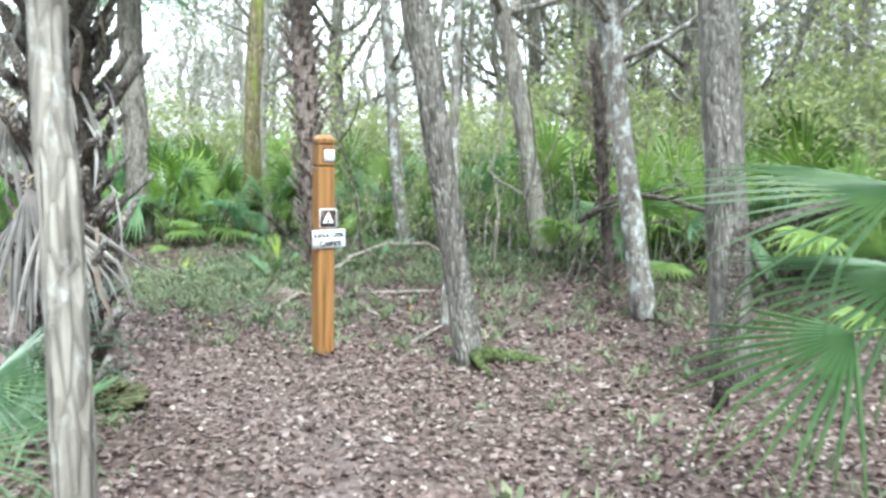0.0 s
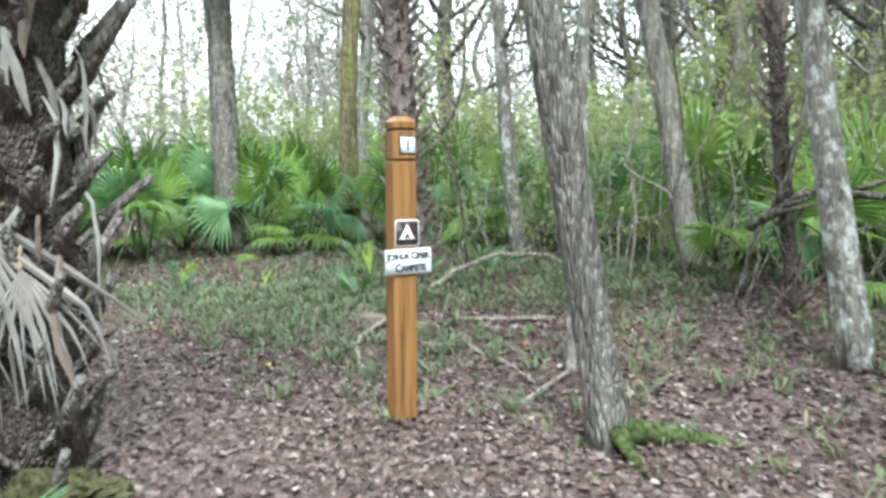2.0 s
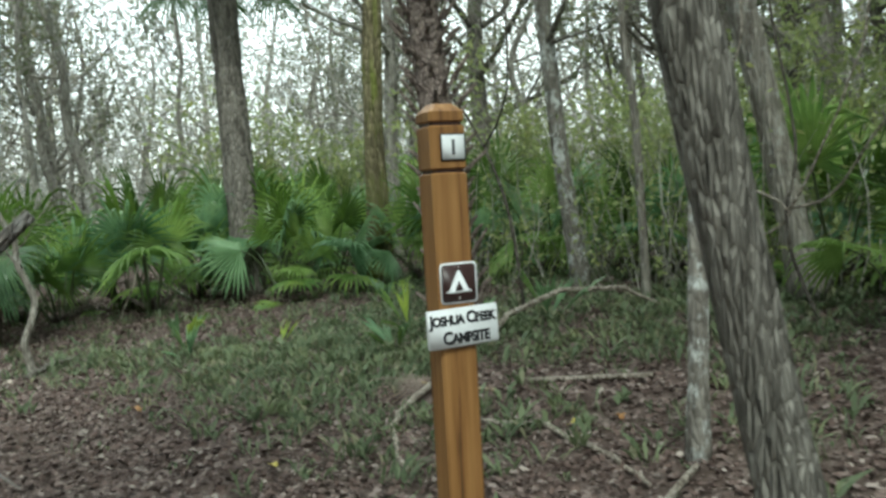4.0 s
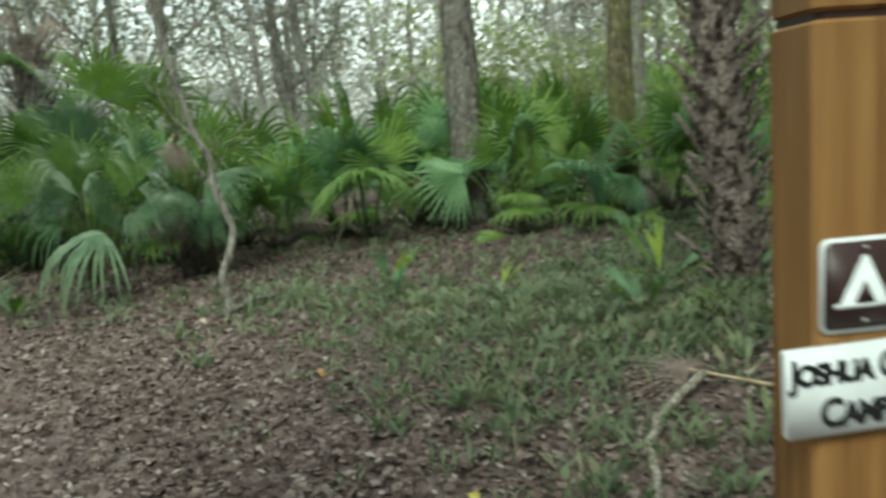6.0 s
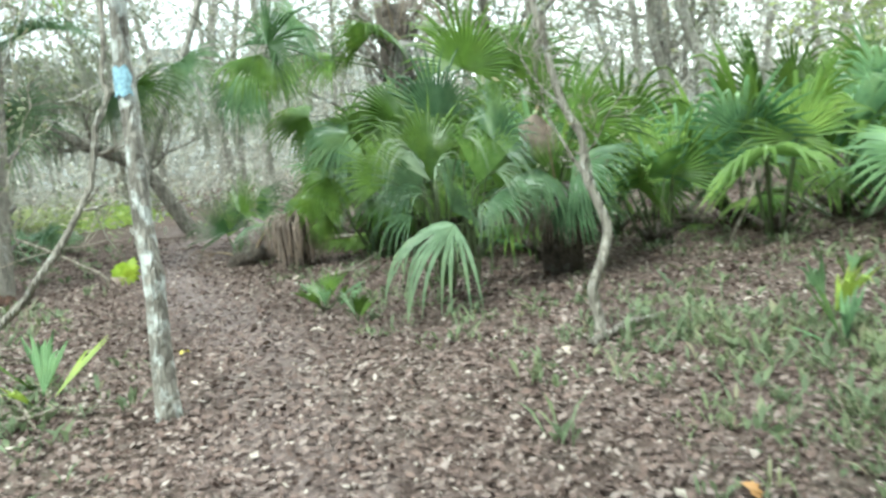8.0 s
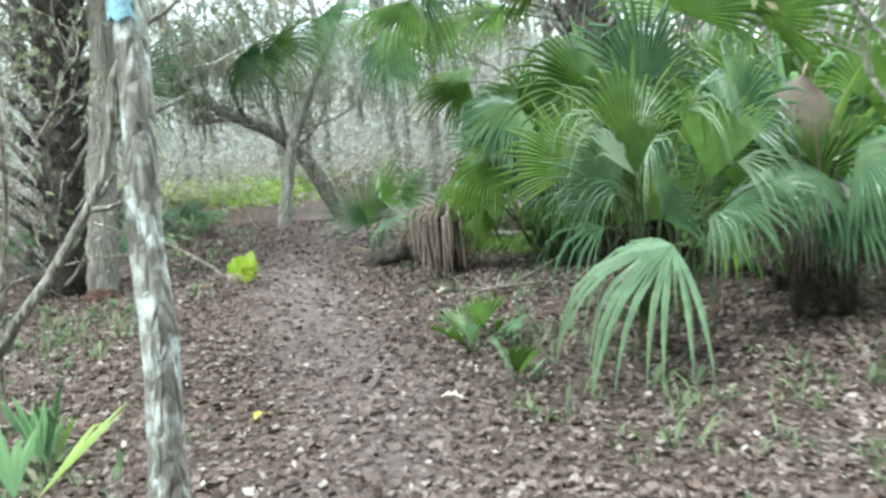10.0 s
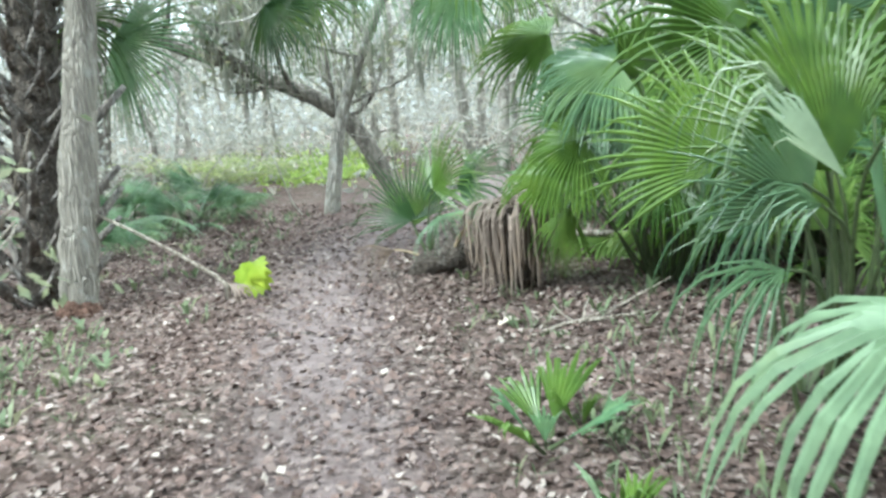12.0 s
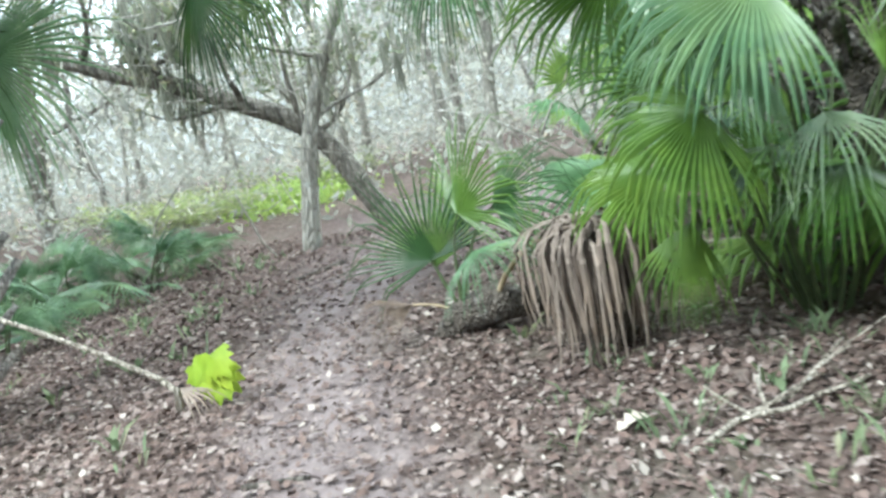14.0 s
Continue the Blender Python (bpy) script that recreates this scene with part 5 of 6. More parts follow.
stick("leaning_branch", [(-5.15, -4.29, 0.30), (-5.28, -3.95, 0.62), (-5.35, -3.77, 0.85), (-5.47, -3.54, 1.26), (-5.58, -3.41, 1.8), (-5.63, -3.39, 2.2), (-5.6, -3.3, 2.9)], 0.027, 0.014, 12, "pale dead branch leaning against a tree", PALEBARK, forks=7)
stick("leaning_branch", [(-5.02, -4.62, -0.02), (-5.1, -4.4, 0.2), (-5.15, -4.29, 0.3)], 0.027, 0.027, 13, "pale dead branch propped on the ground", PALEBARK)
# vines and a broken palm under the bowed tree
def vine(pts, r0, r1, seed, label, mat=STICK, runners=()):
    """A climbing stem with side runners, each from its own points."""
    o = Vector((pts[0][0], pts[0][1], gz(pts[0][0], pts[0][1]) - 0.03))
    b = thing("woody_vine", o, label, "vine", "woody vines")
    rng = random.Random(seed)
    for k, row in enumerate((pts, *runners)):
        raw = [Vector(p) - o for p in row]
        fine = []
        for i in range(len(raw) - 1):
            p0, p1, p2, p3 = raw[max(i - 1, 0)], raw[i], raw[i + 1], raw[min(i + 2, len(raw) - 1)]
            for j in range(4):
                t = j / 4
                fine.append(0.5 * (2 * p1 + (p2 - p0) * t + (2 * p0 - 5 * p1 + 4 * p2 - p3) * t * t + (3 * p1 - p0 - 3 * p2 + p3) * t ** 3) + Vector((rng.uniform(-1, 1), rng.uniform(-1, 1), 0)) * r0 * 0.35)
        fine.append(raw[-1])
        g = Geo()
        m = len(fine) - 1
        f = 1.0 if k == 0 else 0.72
        g.tube(fine, [f * (r0 + (r1 - r0) * i / m) for i in range(m + 1)], 7, 0, 0.1, rng)
        part("stem" if k == 0 else "runner", g, mat, b)
    return b


vine([(-1.5, 3.95, 0.25), (-1.48, 4.0, 0.96), (-1.55, 4.0, 1.42), (-1.62, 4.0, 1.53), (-1.5, 4.05, 1.87), (-1.55, 4.1, 2.25), (-1.49, 4.2, 2.7), (-1.6, 4.3, 4.2)], 0.017, 0.011, 51, "pale woody vine looping between two trees", STICK,
     ([(-1.55, 4.0, 1.42), (-1.13, 4.0, 1.26), (-1.0, 4.0, 1.19), (-0.74, 4.02, 1.63), (-0.53, 4.05, 2.11), (-0.42, 4.1, 2.6), (-0.5, 4.2, 4.0)], [(-1.0, 4.0, 1.18), (-0.68, 4.0, 1.27), (-0.36, 4.0, 1.67), (-0.11, 4.0, 1.98), (0.03, 4.0, 2.6)], [(-1.0, 4.0, 1.17), (-1.09, 4.0, 1.05), (-1.28, 4.0, 0.97), (-1.48, 4.0, 0.97)]))
vine([(-0.67, 3.9, 0.22), (-0.97, 4.0, 0.72), (-1.03, 4.0, 1.13), (-1.1, 4.25, 1.7), (-1.3, 4.3, 2.8), (-1.5, 4.3, 4.4)], 0.016, 0.01, 52, "dark woody vine climbing a bowed tree", DARKBARK)
vine([(-0.02, 3.35, 0.15), (0.12, 3.4, 0.56), (0.21, 3.4, 0.87), (0.5, 3.45, 1.5), (0.6, 3.5, 2.4), (0.9, 3.6, 3.6)], 0.016, 0.01, 53, "grey woody vine tangled round a broken palm", GREYBARK,
     ([(0.12, 3.38, 0.2), (0.26, 3.38, 0.66), (0.23, 3.4, 0.9), (0.05, 3.5, 1.3), (-0.1, 3.6, 1.8)], [(0.4, 3.2, 0.16), (0.55, 3.3, 0.5), (0.95, 3.4, 0.95), (1.3, 3.5, 1.05)]))
vine([(-3.3, 3.3, 0.25), (-3.45, 3.3, 1.2), (-3.9, 3.4, 1.9), (-4.72, 3.6, 2.55), (-6.0, 3.9, 2.9)], 0.018, 0.01, 54, "dark bare vine slanting between tree trunks", DARKBARK, ([(-3.9, 3.4, 1.9), (-3.5, 3.4, 2.4), (-3.6, 3.5, 3.4)], [(-4.72, 3.6, 2.55), (-5.0, 3.7, 2.1), (-5.6, 3.8, 2.0)]))
stick("broken_limb", [(0.18, 3.4, 0.7), (0.38, 3.4, 0.82), (0.59, 3.42, 0.95), (0.75, 3.45, 0.98), (1.2, 3.5, 0.95), (1.7, 3.7, 0.75), (2.1, 3.9, 0.0)], 0.036, 0.026, 14, "thick dark broken limb propped among vines", DARKBARK, forks=5)
stick("leaning_branch", [(3.05, 0.8, -0.02), (3.03, 1.02, 1.05), (3.37, 1.38, 1.2), (3.9, 1.9, 1.3)], 0.05, 0.04, 16, "rusty brown broken limb beside a broad trunk", PALMTRUNK)
stick("fallen_branch", [(-5.75, -0.6), (-6.0, -0.35, 0.05), (-6.2, -0.1, 0.03)], 0.032, 0.016, 17, "grey root stub at the foot of a crooked tree", GREYBARK)
stick("leaning_branch", [(-8.9, 1.0, 0.0), (-9.1, 1.3, 0.5), (-9.2, 1.4, 0.75)], 0.016, 0.012, 18, "thin grey stick leaning in the palmettos")

# dead grey palm leaf lying by the post
litter_frond = thing("fallen_palm_leaf", (-2.35, 1.3, gz(-2.35, 1.3) + 0.02), "dead grey palm leaf lying on the ground", "palm leaf")
g = Geo()
petiole(g, (0.5, 0.45, 0.02), (0.1, 0.1, 0.08), (-0.7, -0.6, 0.1), 0.012, 0.008, 1)
blade(g, (0.1, 0.1, 0.08), (-0.7, -0.5, 0.05), (0.1, -0.2, 1), random.Random(3), 0.5, 18, 100, 0.14, 0.5, 0.9)
part("leaf", g, D, litter_frond)


# single pale and yellow leaves on the ground
def oak_leaf(size, seed):
    """A lobed leaf, cupped along its midrib, with a short stalk."""
    rng = random.Random(seed)
    g = Geo()
    prof = [(0.0, 0.05), (0.15, 0.22), (0.27, 0.12), (0.42, 0.34), (0.55, 0.17), (0.7, 0.3), (0.82, 0.16), (0.93, 0.12), (1.0, 0.0)]
    for u, w in prof:
        z = 0.14 * math.sin(u * 3.1) + rng.uniform(-0.03, 0.03)
        a, b = w * rng.uniform(0.8, 1.2), w * rng.uniform(0.8, 1.2)
        g.v += [((u - 0.5) * size, -a * size, (z + 0.5 * a) * size), ((u - 0.5) * size, 0, z * size), ((u - 0.5) * size, b * size, (z + 0.35 * b) * size)]
    for i in range(len(prof) - 1):
        k = 3 * i
        g.f += [(k, k + 1, k + 4, k + 3), (k + 1, k + 2, k + 5, k + 4)]
        g.m += [0, 0]
    g.tube([(-0.5 * size, 0, 0.01), (-0.72 * size, 0.05 * size, 0.0)], [0.0015, 0.001], 4)
    return g


for i, (x, y, size, mat, lab) in enumerate(((-1.67, 0.02, 0.09, LEAF_YELLOW, "yellow fallen leaf on the brown litter"), (-0.84, 1.52, 0.09, LEAF_YELLOW, "yellow fallen leaf on the brown litter"), (-0.72, 1.75, 0.09, LEAF_RUST, "orange-brown fallen leaf on the litter"), (-5.61, -0.76, 0.12, LEAF_PALE, "large pale tan fallen leaf"), (-6.5, -2.52, 0.12, LEAF_PALE, "large pale tan fallen leaf"),
                                                (-6.26, -3.44, 0.1, LEAF_YELLOW, "yellow fallen leaf on the brown litter"), (-7.97, -2.92, 0.13, LEAF_PALE, "large pale tan fallen leaf"), (-9.15, -3.39, 0.14, LEAF_PALE, "large pale tan fallen leaf"), (-3.6, -0.2, 0.11, LEAF_RUST, "orange-brown fallen leaf on the litter"), (-6.6, 0.6, 0.1, LEAF_PALE, "large pale tan fallen leaf"))):
    ob = part("fallen_leaf", oak_leaf(size, 900 + i), mat, None)
    ob.matrix_basis = pose(x, y, gz(x, y) + 0.022, 8, -6, 70 * i)
    tagged(ob, lab, "leaf", "fallen leaves")


# yellow-green sprig on a bent stick
def sprig():
    b = thing("leafy_sprig", (-9.50, -5.72, 0), "bent bare stick ending in bright yellow-green leaves", "sprig")
    o = Vector(b.location)
    g = Geo()
    g.tube([Vector(p) - o for p in ((-9.22, -6.6, 0.72), (-9.3, -6.35, 0.58), (-9.4, -6.05, 0.39), (-9.48, -5.77, 0.2), (-9.5, -5.7, 0.12), (-9.5, -5.72, -0.05))], [0.012, 0.012, 0.013, 0.015, 0.02, 0.03], 7)
    part("stick", g, STICK, b)
    g = Geo()
    rng = random.Random(77)
    for k in range(6):
        p = Vector((-9.57 + 0.015 * k, -5.54 + 0.018 * k, 0.2 + 0.05 * (k % 3))) - o
        blade(g, p, (0.1, -0.5 + 0.2 * k, -0.9 + 0.5 * (k % 2)), (0.92, rng.uniform(-0.3, 0.3), 0.25), rng, 0.165, 7, 75, 0.8, 0.2, 0.2, ragged=0.3)
    part("leaves", g, [YELLOWLEAF], b, "bright yellow-green leaves")
    g = Geo()
    g.tube([Vector((-9.5, -5.7, 0.1)) - o, Vector((-9.56, -5.55, 0.16)) - o, Vector((-9.58, -5.5, 0.4)) - o], [0.008, 0.007, 0.004], 5)
    part("stem", g, STALK, b)
    g = Geo()
    blade(g, Vector((-9.5, -5.68, 0.14)) - o, (0.3, 0.8, -0.1), (0.2, -0.1, 1), rng, 0.3, 6, 26, 0.4, 0.5)
    part("dry_leaf", g, [FROND_DEAD], b, "dry brown drooping leaf")


sprig()


# ---- woodland all round ----
def woodland():
    kinds = []
    specs = ((7.5, 0.10, FARBARK, 0.5), (9.5, 0.15, FARBARK, 0.35), (6.5, 0.07, PALEBARK, 0.6), (10.5, 0.18, GREYBARK, 0.3), (8.0, 0.11, LICHEN, 0.5), (7.0, 0.08, FARBARK, 0.7), (9.0, 0.13, PALEBARK, 0.4))
    for i, (h, r, mat, wob) in enumerate(specs):
        rng = random.Random(600 + i)
        pts = [(0, 0, 0)]
        dx, dy = rng.uniform(-0.12, 0.12), rng.uniform(-0.12, 0.12)
        for k in range(1, 7):
            pts.append((dx * h * k / 6 + rng.uniform(-wob, wob) * 0.35, dy * h * k / 6 + rng.uniform(-wob, wob) * 0.35, h * k / 6))
        t = tree("woodland_tree", pts, r, r * 0.4, mat, 610 + i, ("grey woodland tree hung with moss", "tall grey woodland tree with bare limbs", "slim pale tree of the surrounding woods", "dark woodland tree with spreading limbs", "woodland tree trunk spotted with white lichen", "thin crooked tree of the surrounding woods", "pale branching tree of the surrounding woods")[i],
                 11, 0.2, h * 0.32, 3, 0.065, 1.2, 9, 22, "woodland trees", 2, 0.06)
        kinds.append(t)
    rng = random.Random(650)
    spots = []
    for ring, count in (((9.5, 15), 28), ((15, 23), 50), ((23, 36), 62)):
        tries = 0
        made = 0
        while made < count and tries < 4000:
            tries += 1
            a, d = rng.uniform(0, 6.283), rng.uniform(*ring)
            x, y = -3.2 + d * math.cos(a), -1.0 + d * math.sin(a)
            if -19 < x < 7.5 and abs((y + 3.0) - 0.42 * (x + 6.5)) < 2.2 and x < 2:
                continue
            if x > -12 and -7.5 < y < 4.6 and x < 6:
                continue
            if d < 15 and a > radians(290):
                continue
            if any((x - p) ** 2 + (y - q) ** 2 < 1.1 for p, q in spots):
                continue
            spots.append((x, y))
            made += 1
    spots += [(-3.5, 10.5), (-1.8, 9.6), (0.6, 10.8), (-5.2, 11.4), (-2.6, 13.0), (-6.8, 9.8), (-8.8, 11.2), (1.9, 12.4), (-0.4, 14.0), (-4.4, 15.0), (-10.5, 8.6), (-7.5, 13.6), (-0.7, 8.2), (-3.0, 8.9)]
    for i, (x, y) in enumerate(spots):
        k = kinds[i % len(kinds)]
        m = pose(x, y, gz(x, y) - 0.03, rng.uniform(-4, 4), rng.uniform(-4, 4), rng.uniform(0, 360))
        if i < len(kinds):
            k.matrix_basis = m
        else:
            c = copy_thing(k, m)
            s = rng.uniform(0.8, 1.25)
            c.scale = (s, s, s)


woodland()


def far_woods():
    gen = np.random.default_rng(9)
    n = 235000
    a = np.where(gen.random(n) < 0.3, gen.uniform(radians(80), radians(245), n), gen.uniform(0, 2 * np.pi, n))
    d = np.sqrt(gen.uniform(14.5 ** 2, 38 ** 2, n))
    z = np.where(gen.random(n) < 0.3, gen.gamma(1.5, 0.7, n), gen.gamma(2.2, 2.3, n))
    clump = gen.normal(0, 1, (900, 2)) * 0.9
    k = gen.integers(0, 900, n)
    x = -3 + d * np.cos(a) + clump[k, 0]
    y = -1 + d * np.sin(a) + clump[k, 1]
    open_side = np.exp(-((a - 3.6) / 0.42) ** 2)
    keep = (z < 11) & (gen.random(n) > 0.3 * open_side)
    c = np.stack([x, y, z], -1)[keep]
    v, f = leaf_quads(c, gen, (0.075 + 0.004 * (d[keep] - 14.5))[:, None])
    many("far_woods", v, f, FARLEAF, "grey-green undergrowth of the surrounding woods, paled for haze", "woods")
    g = Geo()
    rng = random.Random(12)
    for _ in range(230):
        t, r = rng.uniform(0, 6.283), rng.uniform(20, 46)
        x, y = -3 + r * math.cos(t), -1 + r * math.sin(t)
        h, w = rng.uniform(4, 11), rng.uniform(0.04, 0.15)
        g.tube([(x, y, 0), (x + rng.uniform(-0.4, 0.4), y + rng.uniform(-0.4, 0.4), h * 0.5), (x + rng.uniform(-1, 1), y + rng.uniform(-1, 1), h)], [w, w * 0.8, w * 0.3], 5, caps=False)
        for _ in range(5):
            z0 = rng.uniform(0.3, 0.95) * h
            p = Vector((x, y, z0))
            q = p + Vector((rng.uniform(-1.6, 1.6), rng.uniform(-1.6, 1.6), rng.uniform(-0.2, 1.4)))
            g.tube([p, p.lerp(q, 0.5) + Vector((0, 0, rng.uniform(-0.2, 0.2))), q], [w * 0.35, w * 0.25, 0.01], 4, caps=False)
    ob = part("far_trunks", g, FARBARK, None)
    tagged(ob, "many thin grey trunks of the far woods", "woods", "", "stuff")


def twig_thicket():
    """A tangle of thin pale twigs between the far trees."""
    gen = np.random.default_rng(14)
    n = 18000
    a, d = gen.uniform(0, 2 * np.pi, n), np.sqrt(gen.uniform(11.5 ** 2, 30 ** 2, n))
    p = np.stack([-3.2 + d * np.cos(a), -1 + d * np.sin(a), gen.gamma(2.2, 2.0, n)], -1)
    way = gen.normal(0, 1, (n, 3)) + np.array([0, 0, 0.35])
    way /= np.linalg.norm(way, axis=1, keepdims=True)
    L = gen.uniform(0.5, 1.9, (n, 1))
    bow = gen.normal(0, 0.16, (n, 3)) * L
    side = np.cross(way, gen.normal(0, 1, (n, 3)))
    side /= np.linalg.norm(side, axis=1, keepdims=True)
    up = np.cross(way, side)
    r = gen.uniform(0.006, 0.017, (n, 1))
    rings = []
    for t, k in ((0.0, 1.0), (0.35, 0.9), (0.7, 0.7), (1.0, 0.35)):
        c = p + way * L * t + bow * (4 * t * (1 - t))
        for w in (0, 2.094, 4.189):
            rings.append(c + (side * math.cos(w) + up * math.sin(w)) * r * k)
    v = np.stack(rings, 1).reshape(-1, 3)
    f = []
    for i in range(3):
        for j in range(3):
            f.append((3 * i + j, 3 * i + (j + 1) % 3, 3 * i + 3 + (j + 1) % 3, 3 * i + 3 + j))
    faces = (np.arange(n)[:, None, None] * 12 + np.array(f)[None]).reshape(-1, 4)
    many("twig_thicket", v, faces, TWIG, "tangle of thin pale bare twigs among the far trees", "twigs")


def shrub(x, y, size, seed, label):
    rng = random.Random(seed)
    b = thing("shrub", (x, y, gz(x, y) - 0.02), label, "shrub", "woodland shrubs")
    g, ends = Geo(), []
    for k in range(6):
        a = k * 1.05 + rng.uniform(-0.3, 0.3)
        grow(g, None, (0.05 * math.cos(a), 0.05 * math.sin(a), 0), (0.5 * math.cos(a), 0.5 * math.sin(a), 1.2), size * rng.uniform(0.8, 1.2), 0.014 * size, rng, 2, ends, 0.35, 0.12)
    tagged(part("branchwork", g, TWIG, b), "", "", "", "stuff")
    v, f = leaves(ends, rng, 10, 0.052, 0.12)
    tagged(leaf_part("foliage", v, f, SHRUBLEAF, b), "", "", "", "stuff")
    return b


def shrubs():
    rng = random.Random(16)
    base = [shrub(4.8, 6.8, 1.7, 700, "leafy yellow-green woodland shrub"), shrub(-0.9, 7.4, 2.0, 701, "open light green woodland shrub"), shrub(-5.2, 7.6, 1.9, 702, "tall thin yellow-green woodland shrub")]
    spots = [(2.6, 5.4), (3.9, 5.0), (5.2, 4.4), (-3.2, 7.0), (0.9, 7.6), (2.2, 6.9), (3.3, 7.8), (-2.0, 8.4), (-7.0, 7.0), (-8.6, 6.4), (5.8, 5.8), (0.1, 9.2), (4.3, 9.0), (-4.3, 9.2), (-10.9, 5.8), (-21.5, -11.2), (-18.9, -11.8), (-16.4, -11.4), (-12.6, 4.4), (6.8, 7.2), (6.9, 3.6), (-4.6, 6.9), (1.8, 8.0)]
    for i, (x, y) in enumerate(spots):
        s = rng.uniform(0.8, 1.2) if x < -15 else rng.uniform(0.85, 1.3)
        c = copy_thing(base[i % 3], pose(x, y, gz(x, y) - 0.02, 0, 0, rng.uniform(0, 360)))
        c.scale = (s, s, s * (0.24 if x < -15 else (0.6 if i < 3 else 1)))


far_woods()


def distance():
    """Added glowing ring, painted as hazy woods, closing the view beyond the last trees."""
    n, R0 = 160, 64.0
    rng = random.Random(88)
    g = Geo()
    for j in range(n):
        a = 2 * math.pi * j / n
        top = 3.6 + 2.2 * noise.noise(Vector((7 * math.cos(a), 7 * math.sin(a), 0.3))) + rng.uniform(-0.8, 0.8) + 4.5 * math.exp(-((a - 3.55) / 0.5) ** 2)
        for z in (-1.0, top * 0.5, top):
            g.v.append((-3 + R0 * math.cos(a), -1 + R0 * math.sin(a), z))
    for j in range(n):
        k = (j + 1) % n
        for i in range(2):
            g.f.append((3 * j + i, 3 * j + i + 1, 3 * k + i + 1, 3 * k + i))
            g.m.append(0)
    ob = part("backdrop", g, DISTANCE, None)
    tagged(ob, "glowing backdrop painted as pale hazy far woods", "backdrop", "", "structure")


distance()

# leafy sapling beside the blazed tree
side = tree("leafy_sapling", [(-5.95, -4.75, 0), (-5.9, -4.6, 0.6), (-5.95, -4.5, 1.2), (-5.9, -4.4, 1.9), (-5.95, -4.3, 2.6)], 0.018, 0.008, STICK, 19, "thin leafy sapling with pale yellow-green leaves", 10, 0.3, 0.8, 3, 0.03, 1.2, 7)
stick("fallen_branch", [(-5.6, -4.9), (-5.3, -4.3, 0.12), (-5.0, -3.9, 0.08), (-4.7, -3.6)], 0.012, 0.007, 31, "thin grey twig in low plants", forks=5)
stick("fallen_branch", [(-5.9, -4.2), (-5.5, -4.1, 0.2), (-5.2, -4.15, 0.35), (-5.0, -4.4, 0.4)], 0.012, 0.006, 32, "thin grey twig in low plants", forks=5)
stick("fallen_branch", [(-4.6, -4.1), (-4.9, -3.6, 0.06), (-5.1, -3.3)], 0.012, 0.007, 33, "thin grey twig in low plants", forks=3)
twig_thicket()
shrubs()


# ---- leaf litter and low plants ----
def leaf_litter():
    gen = np.random.default_rng(5)
    n = 540000
    x, y = gen.uniform(-15, 6, n), gen.uniform(-9, 6, n)
    near = trail_distance(x, y)
    keep = gen.random(n) < np.clip(1.25 - near * 0.10, 0.22, 1.0) * np.clip(np.clip((x + 10) / 6, 0.3, 0.75) + near * 0.9 / (1 + np.clip(-11 - x, 0, 3)), 0.3, 1)
    x, y = x[keep], y[keep]
    n = len(x)
    L = gen.uniform(0.011, 0.021, n) * gen.choice([0.7, 1.05, 1.7], n)
    W = L * gen.uniform(0.4, 0.75, n)
    a = gen.uniform(0, 2 * np.pi, n)
    pitch = gen.normal(0, 0.32, n)
    rollv = gen.normal(0, 0.38, n)
    cup = gen.uniform(-0.1, 0.5, n) * W
    local = np.zeros((n, 4, 3))
    for i, (u, w, c) in enumerate(((-1, 0, 0), (-0.15, 1, 1), (1, 0, 0), (0.1, -1, 1))):
        local[:, i, 0], local[:, i, 1], local[:, i, 2] = u * L, w * W, c * cup + (u * u) * L * 0.12
    cr, sr, cp, sp, ca, sa = np.cos(rollv), np.sin(rollv), np.cos(pitch), np.sin(pitch), np.cos(a), np.sin(a)
    X, Y, Z = local[..., 0], local[..., 1], local[..., 2]
    Y, Z = Y * cr[:, None] - Z * sr[:, None], Y * sr[:, None] + Z * cr[:, None]
    X, Z = X * cp[:, None] - Z * sp[:, None], X * sp[:, None] + Z * cp[:, None]
    X, Y = X * ca[:, None] - Y * sa[:, None], X * sa[:, None] + Y * ca[:, None]
    v = np.stack([X + x[:, None], Y + y[:, None], Z + (ground_z(x, y) + gen.uniform(0.004, 0.028, n))[:, None]], -1).reshape(-1, 3)
    k = np.arange(n)[:, None] * 4
    f = np.concatenate([k + np.array([[0, 2, 1]]), k + np.array([[0, 3, 2]])], 0)
    many("leaf_litter", v, f, LITTER, "curled brown and tan oak leaves covering the ground", "leaf litter")


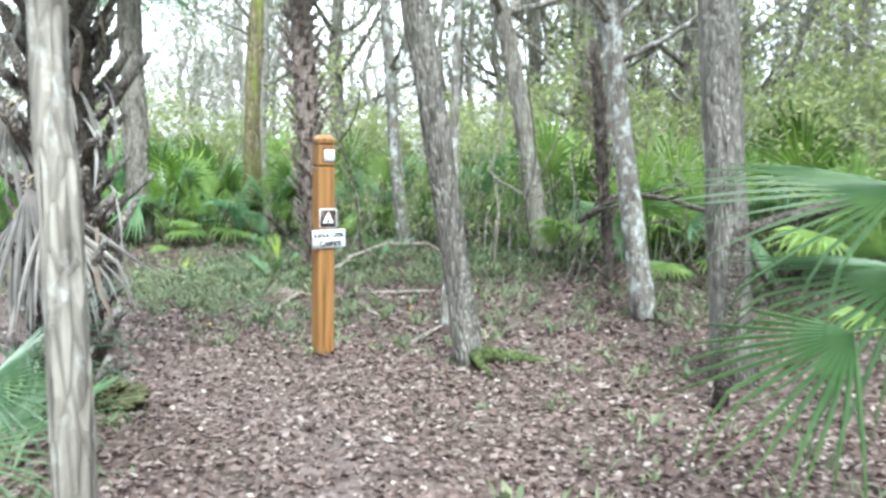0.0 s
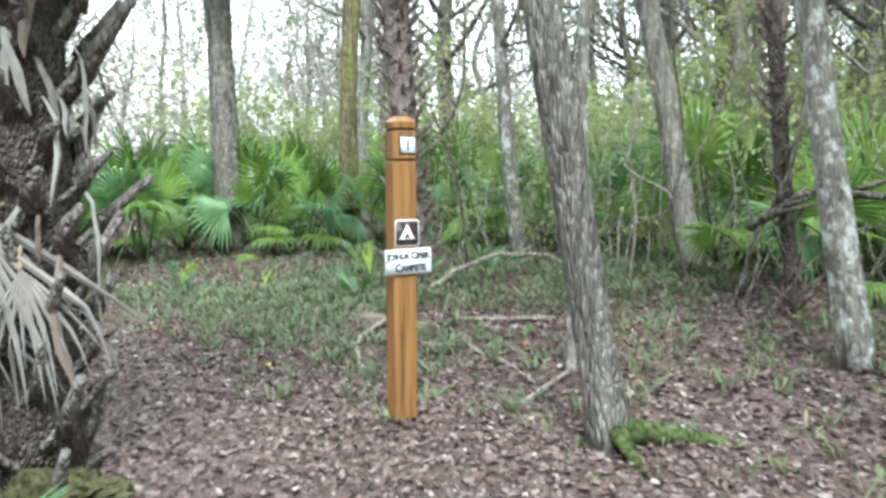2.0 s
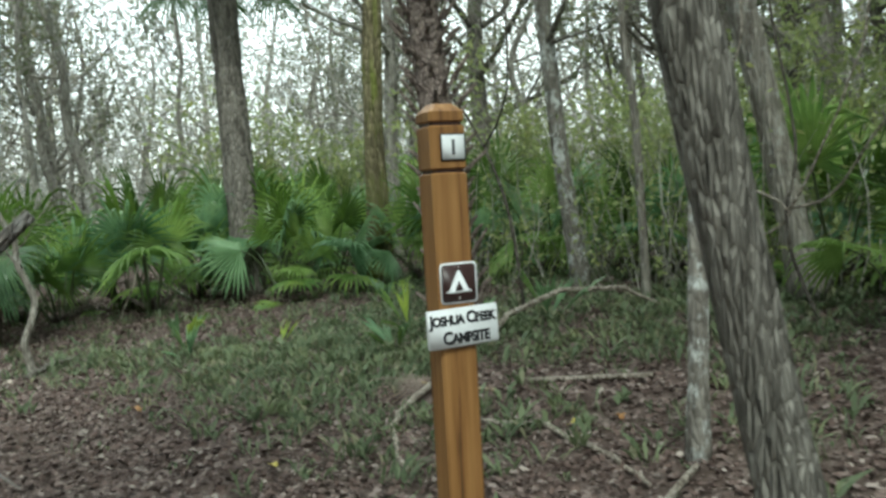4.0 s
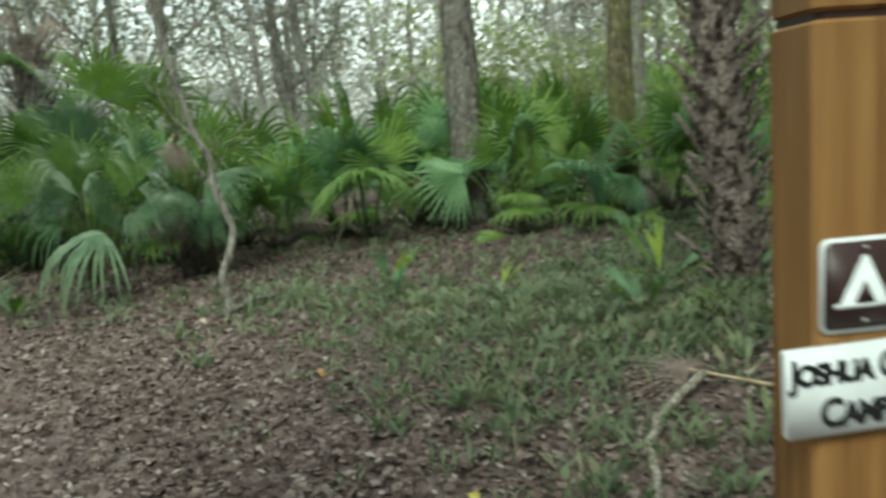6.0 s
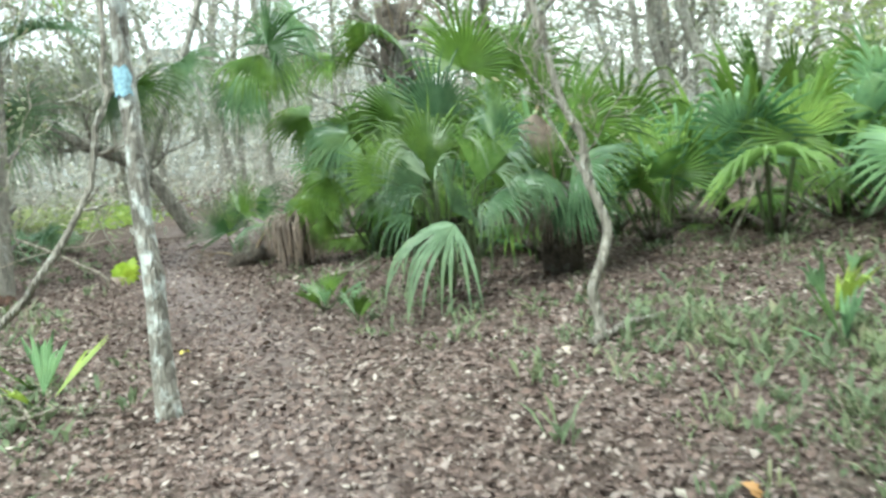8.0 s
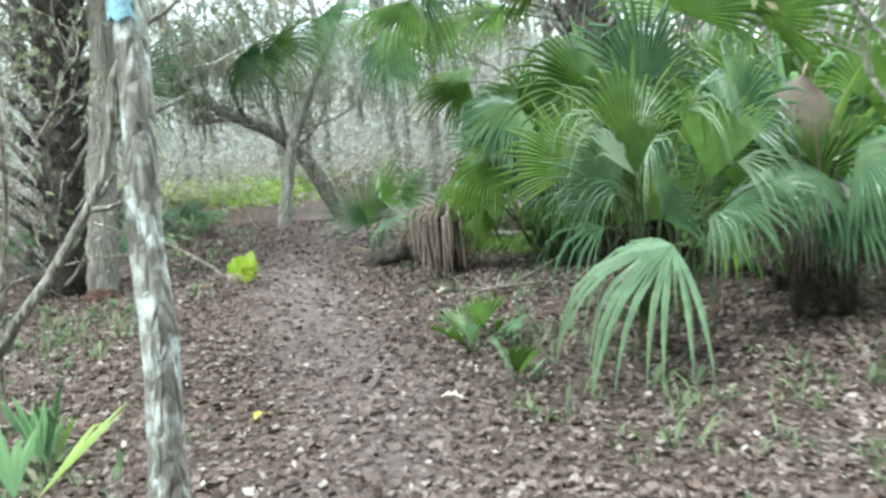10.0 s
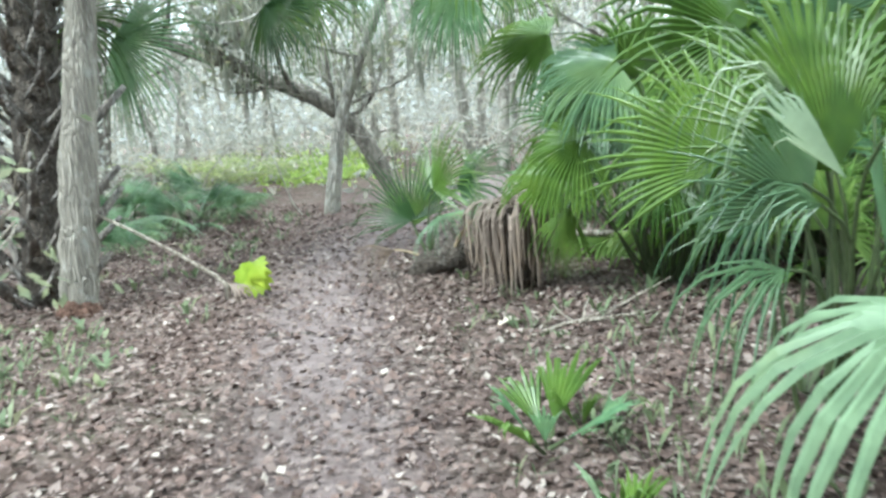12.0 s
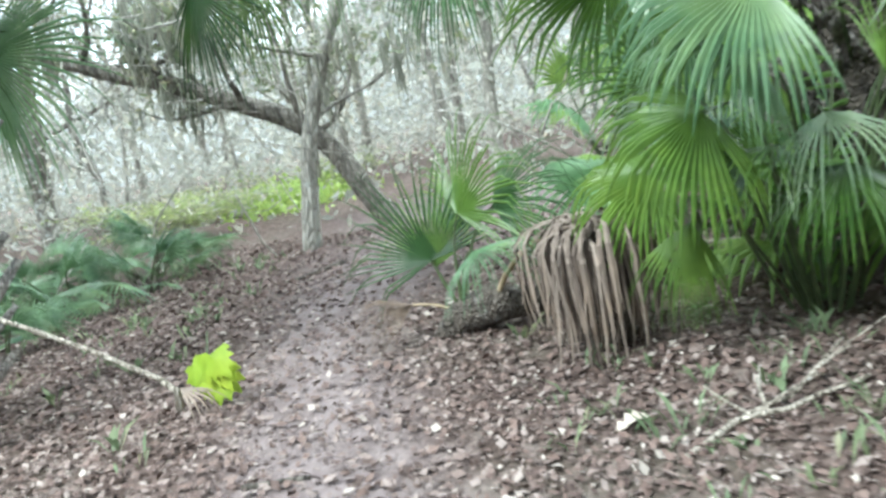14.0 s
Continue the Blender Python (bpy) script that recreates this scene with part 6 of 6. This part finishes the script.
def low_plants():
    gen = np.random.default_rng(6)
    n = 95000
    x, y = gen.uniform(-14, 6, n), gen.uniform(-10, 6.5, n)
    near = trail_distance(x, y)
    patch = np.sin(1.3 * x + 0.4) * np.sin(1.1 * y - 0.5) + 0.6 * np.sin(2.9 * x - y) * np.sin(2.3 * y + x)
    north = 1 / (1 + np.exp(-(y - 0.35 - 0.16 * (x + 3)) * 4)) / (1 + np.exp((x + 0.9) * 3)) / (1 + np.exp(-(x + 6.2) * 2))
    tufts = sum(np.exp(-((x - px) ** 2 + (y - py) ** 2) / r ** 2) for px, py, r in ((-5.3, -4.2, 0.9), (-7.5, -2.55, 0.55), (-6.6, -2.3, 0.35), (0.4, -2.4, 0.7), (1.5, 3.6, 0.8), (-8.0, -5.9, 0.7)))
    dens = np.clip((near - 0.55) * 0.9, 0, 1) * (0.06 + 0.8 * north + 0.5 * tufts) * np.clip(0.6 + 0.5 * patch, 0.05, 1)
    keep = gen.random(n) < dens
    x, y = x[keep], y[keep]
    per = 7
    m = len(x) * per
    bx = np.repeat(x, per) + gen.normal(0, 0.035, m)
    by = np.repeat(y, per) + gen.normal(0, 0.035, m)
    h = np.repeat(gen.uniform(0.02, 0.13, len(x)), per) * gen.uniform(0.5, 1.3, m)
    a = gen.uniform(0, 2 * np.pi, m)
    out = gen.uniform(0.4, 1.6, m) * h
    w = gen.uniform(0.004, 0.012, m) * np.repeat(gen.choice([0.7, 1.0, 1.9], len(x)), per)
    z = ground_z(bx, by)
    dx, dy = np.cos(a), np.sin(a)
    p0 = np.stack([bx, by, z], -1)
    p1 = np.stack([bx + dx * out * 0.5 - dy * w, by + dy * out * 0.5 + dx * w, z + h * 0.75], -1)
    p2 = np.stack([bx + dx * out, by + dy * out, z + h], -1)
    p3 = np.stack([bx + dx * out * 0.5 + dy * w, by + dy * out * 0.5 - dx * w, z + h * 0.75], -1)
    many("low_plants", np.stack([p0, p1, p2, p3], 1).reshape(-1, 3), np.arange(m * 4).reshape(-1, 4), HERB, "sparse low green herbs and grass in the leaf litter", "ground cover")


def undergrowth():
    """Thin pale stems with small light leaves between the palmettos and the trees."""
    gen = np.random.default_rng(71)
    n = 420
    x = gen.uniform(-6.5, 5.0, n)
    y = 4.4 + 0.06 * x + gen.gamma(2.0, 0.75, n)
    foot = np.stack([x, y, ground_z(x, y) - 0.02], -1)
    tall = gen.uniform(0.6, 2.1, n)
    lean = gen.normal(0, 0.22, (n, 2))
    bow = gen.normal(0, 0.12, (n, 2))
    rings, spots = [], []
    for t, k in ((0.0, 1.0), (0.3, 0.9), (0.6, 0.75), (0.85, 0.55), (1.0, 0.3)):
        c = foot + np.stack([tall * (lean[:, 0] * t + bow[:, 0] * 4 * t * (1 - t)), tall * (lean[:, 1] * t + bow[:, 1] * 4 * t * (1 - t)), tall * t], -1)
        for w in (0, 2.094, 4.189):
            rings.append(c + 0.008 * k * np.array([math.cos(w), math.sin(w), 0]))
        if t > 0.2:
            spots.append(c)
    v = np.stack(rings, 1).reshape(-1, 3)
    f = [(3 * i + j, 3 * i + (j + 1) % 3, 3 * i + 3 + (j + 1) % 3, 3 * i + 3 + j) for i in range(4) for j in range(3)]
    many("undergrowth_stems", v, (np.arange(n)[:, None, None] * 15 + np.array(f)[None]).reshape(-1, 4), TWIG, "thin pale bare stems in the undergrowth", "undergrowth")
    c = np.repeat(np.concatenate(spots), 7, axis=0)
    c = c + gen.normal(0, 0.13, c.shape)
    v, f = leaf_quads(c, gen, 0.042)
    many("undergrowth_leaves", v, f, SHRUBLEAF, "small light yellow-green leaves of the undergrowth", "undergrowth")


leaf_litter()
low_plants()
undergrowth()


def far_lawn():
    """Low herbs, coloured bright as if sunlit, where the trail opens out beyond the bend."""
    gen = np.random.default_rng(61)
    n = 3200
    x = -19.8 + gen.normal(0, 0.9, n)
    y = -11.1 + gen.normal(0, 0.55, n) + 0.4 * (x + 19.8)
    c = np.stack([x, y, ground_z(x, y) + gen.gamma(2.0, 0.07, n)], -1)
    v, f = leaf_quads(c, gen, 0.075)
    many("herb_patch", v, f, LAWN, "yellow-green herbs beyond the bend, coloured bright as if sunlit", "ground cover")


far_lawn()
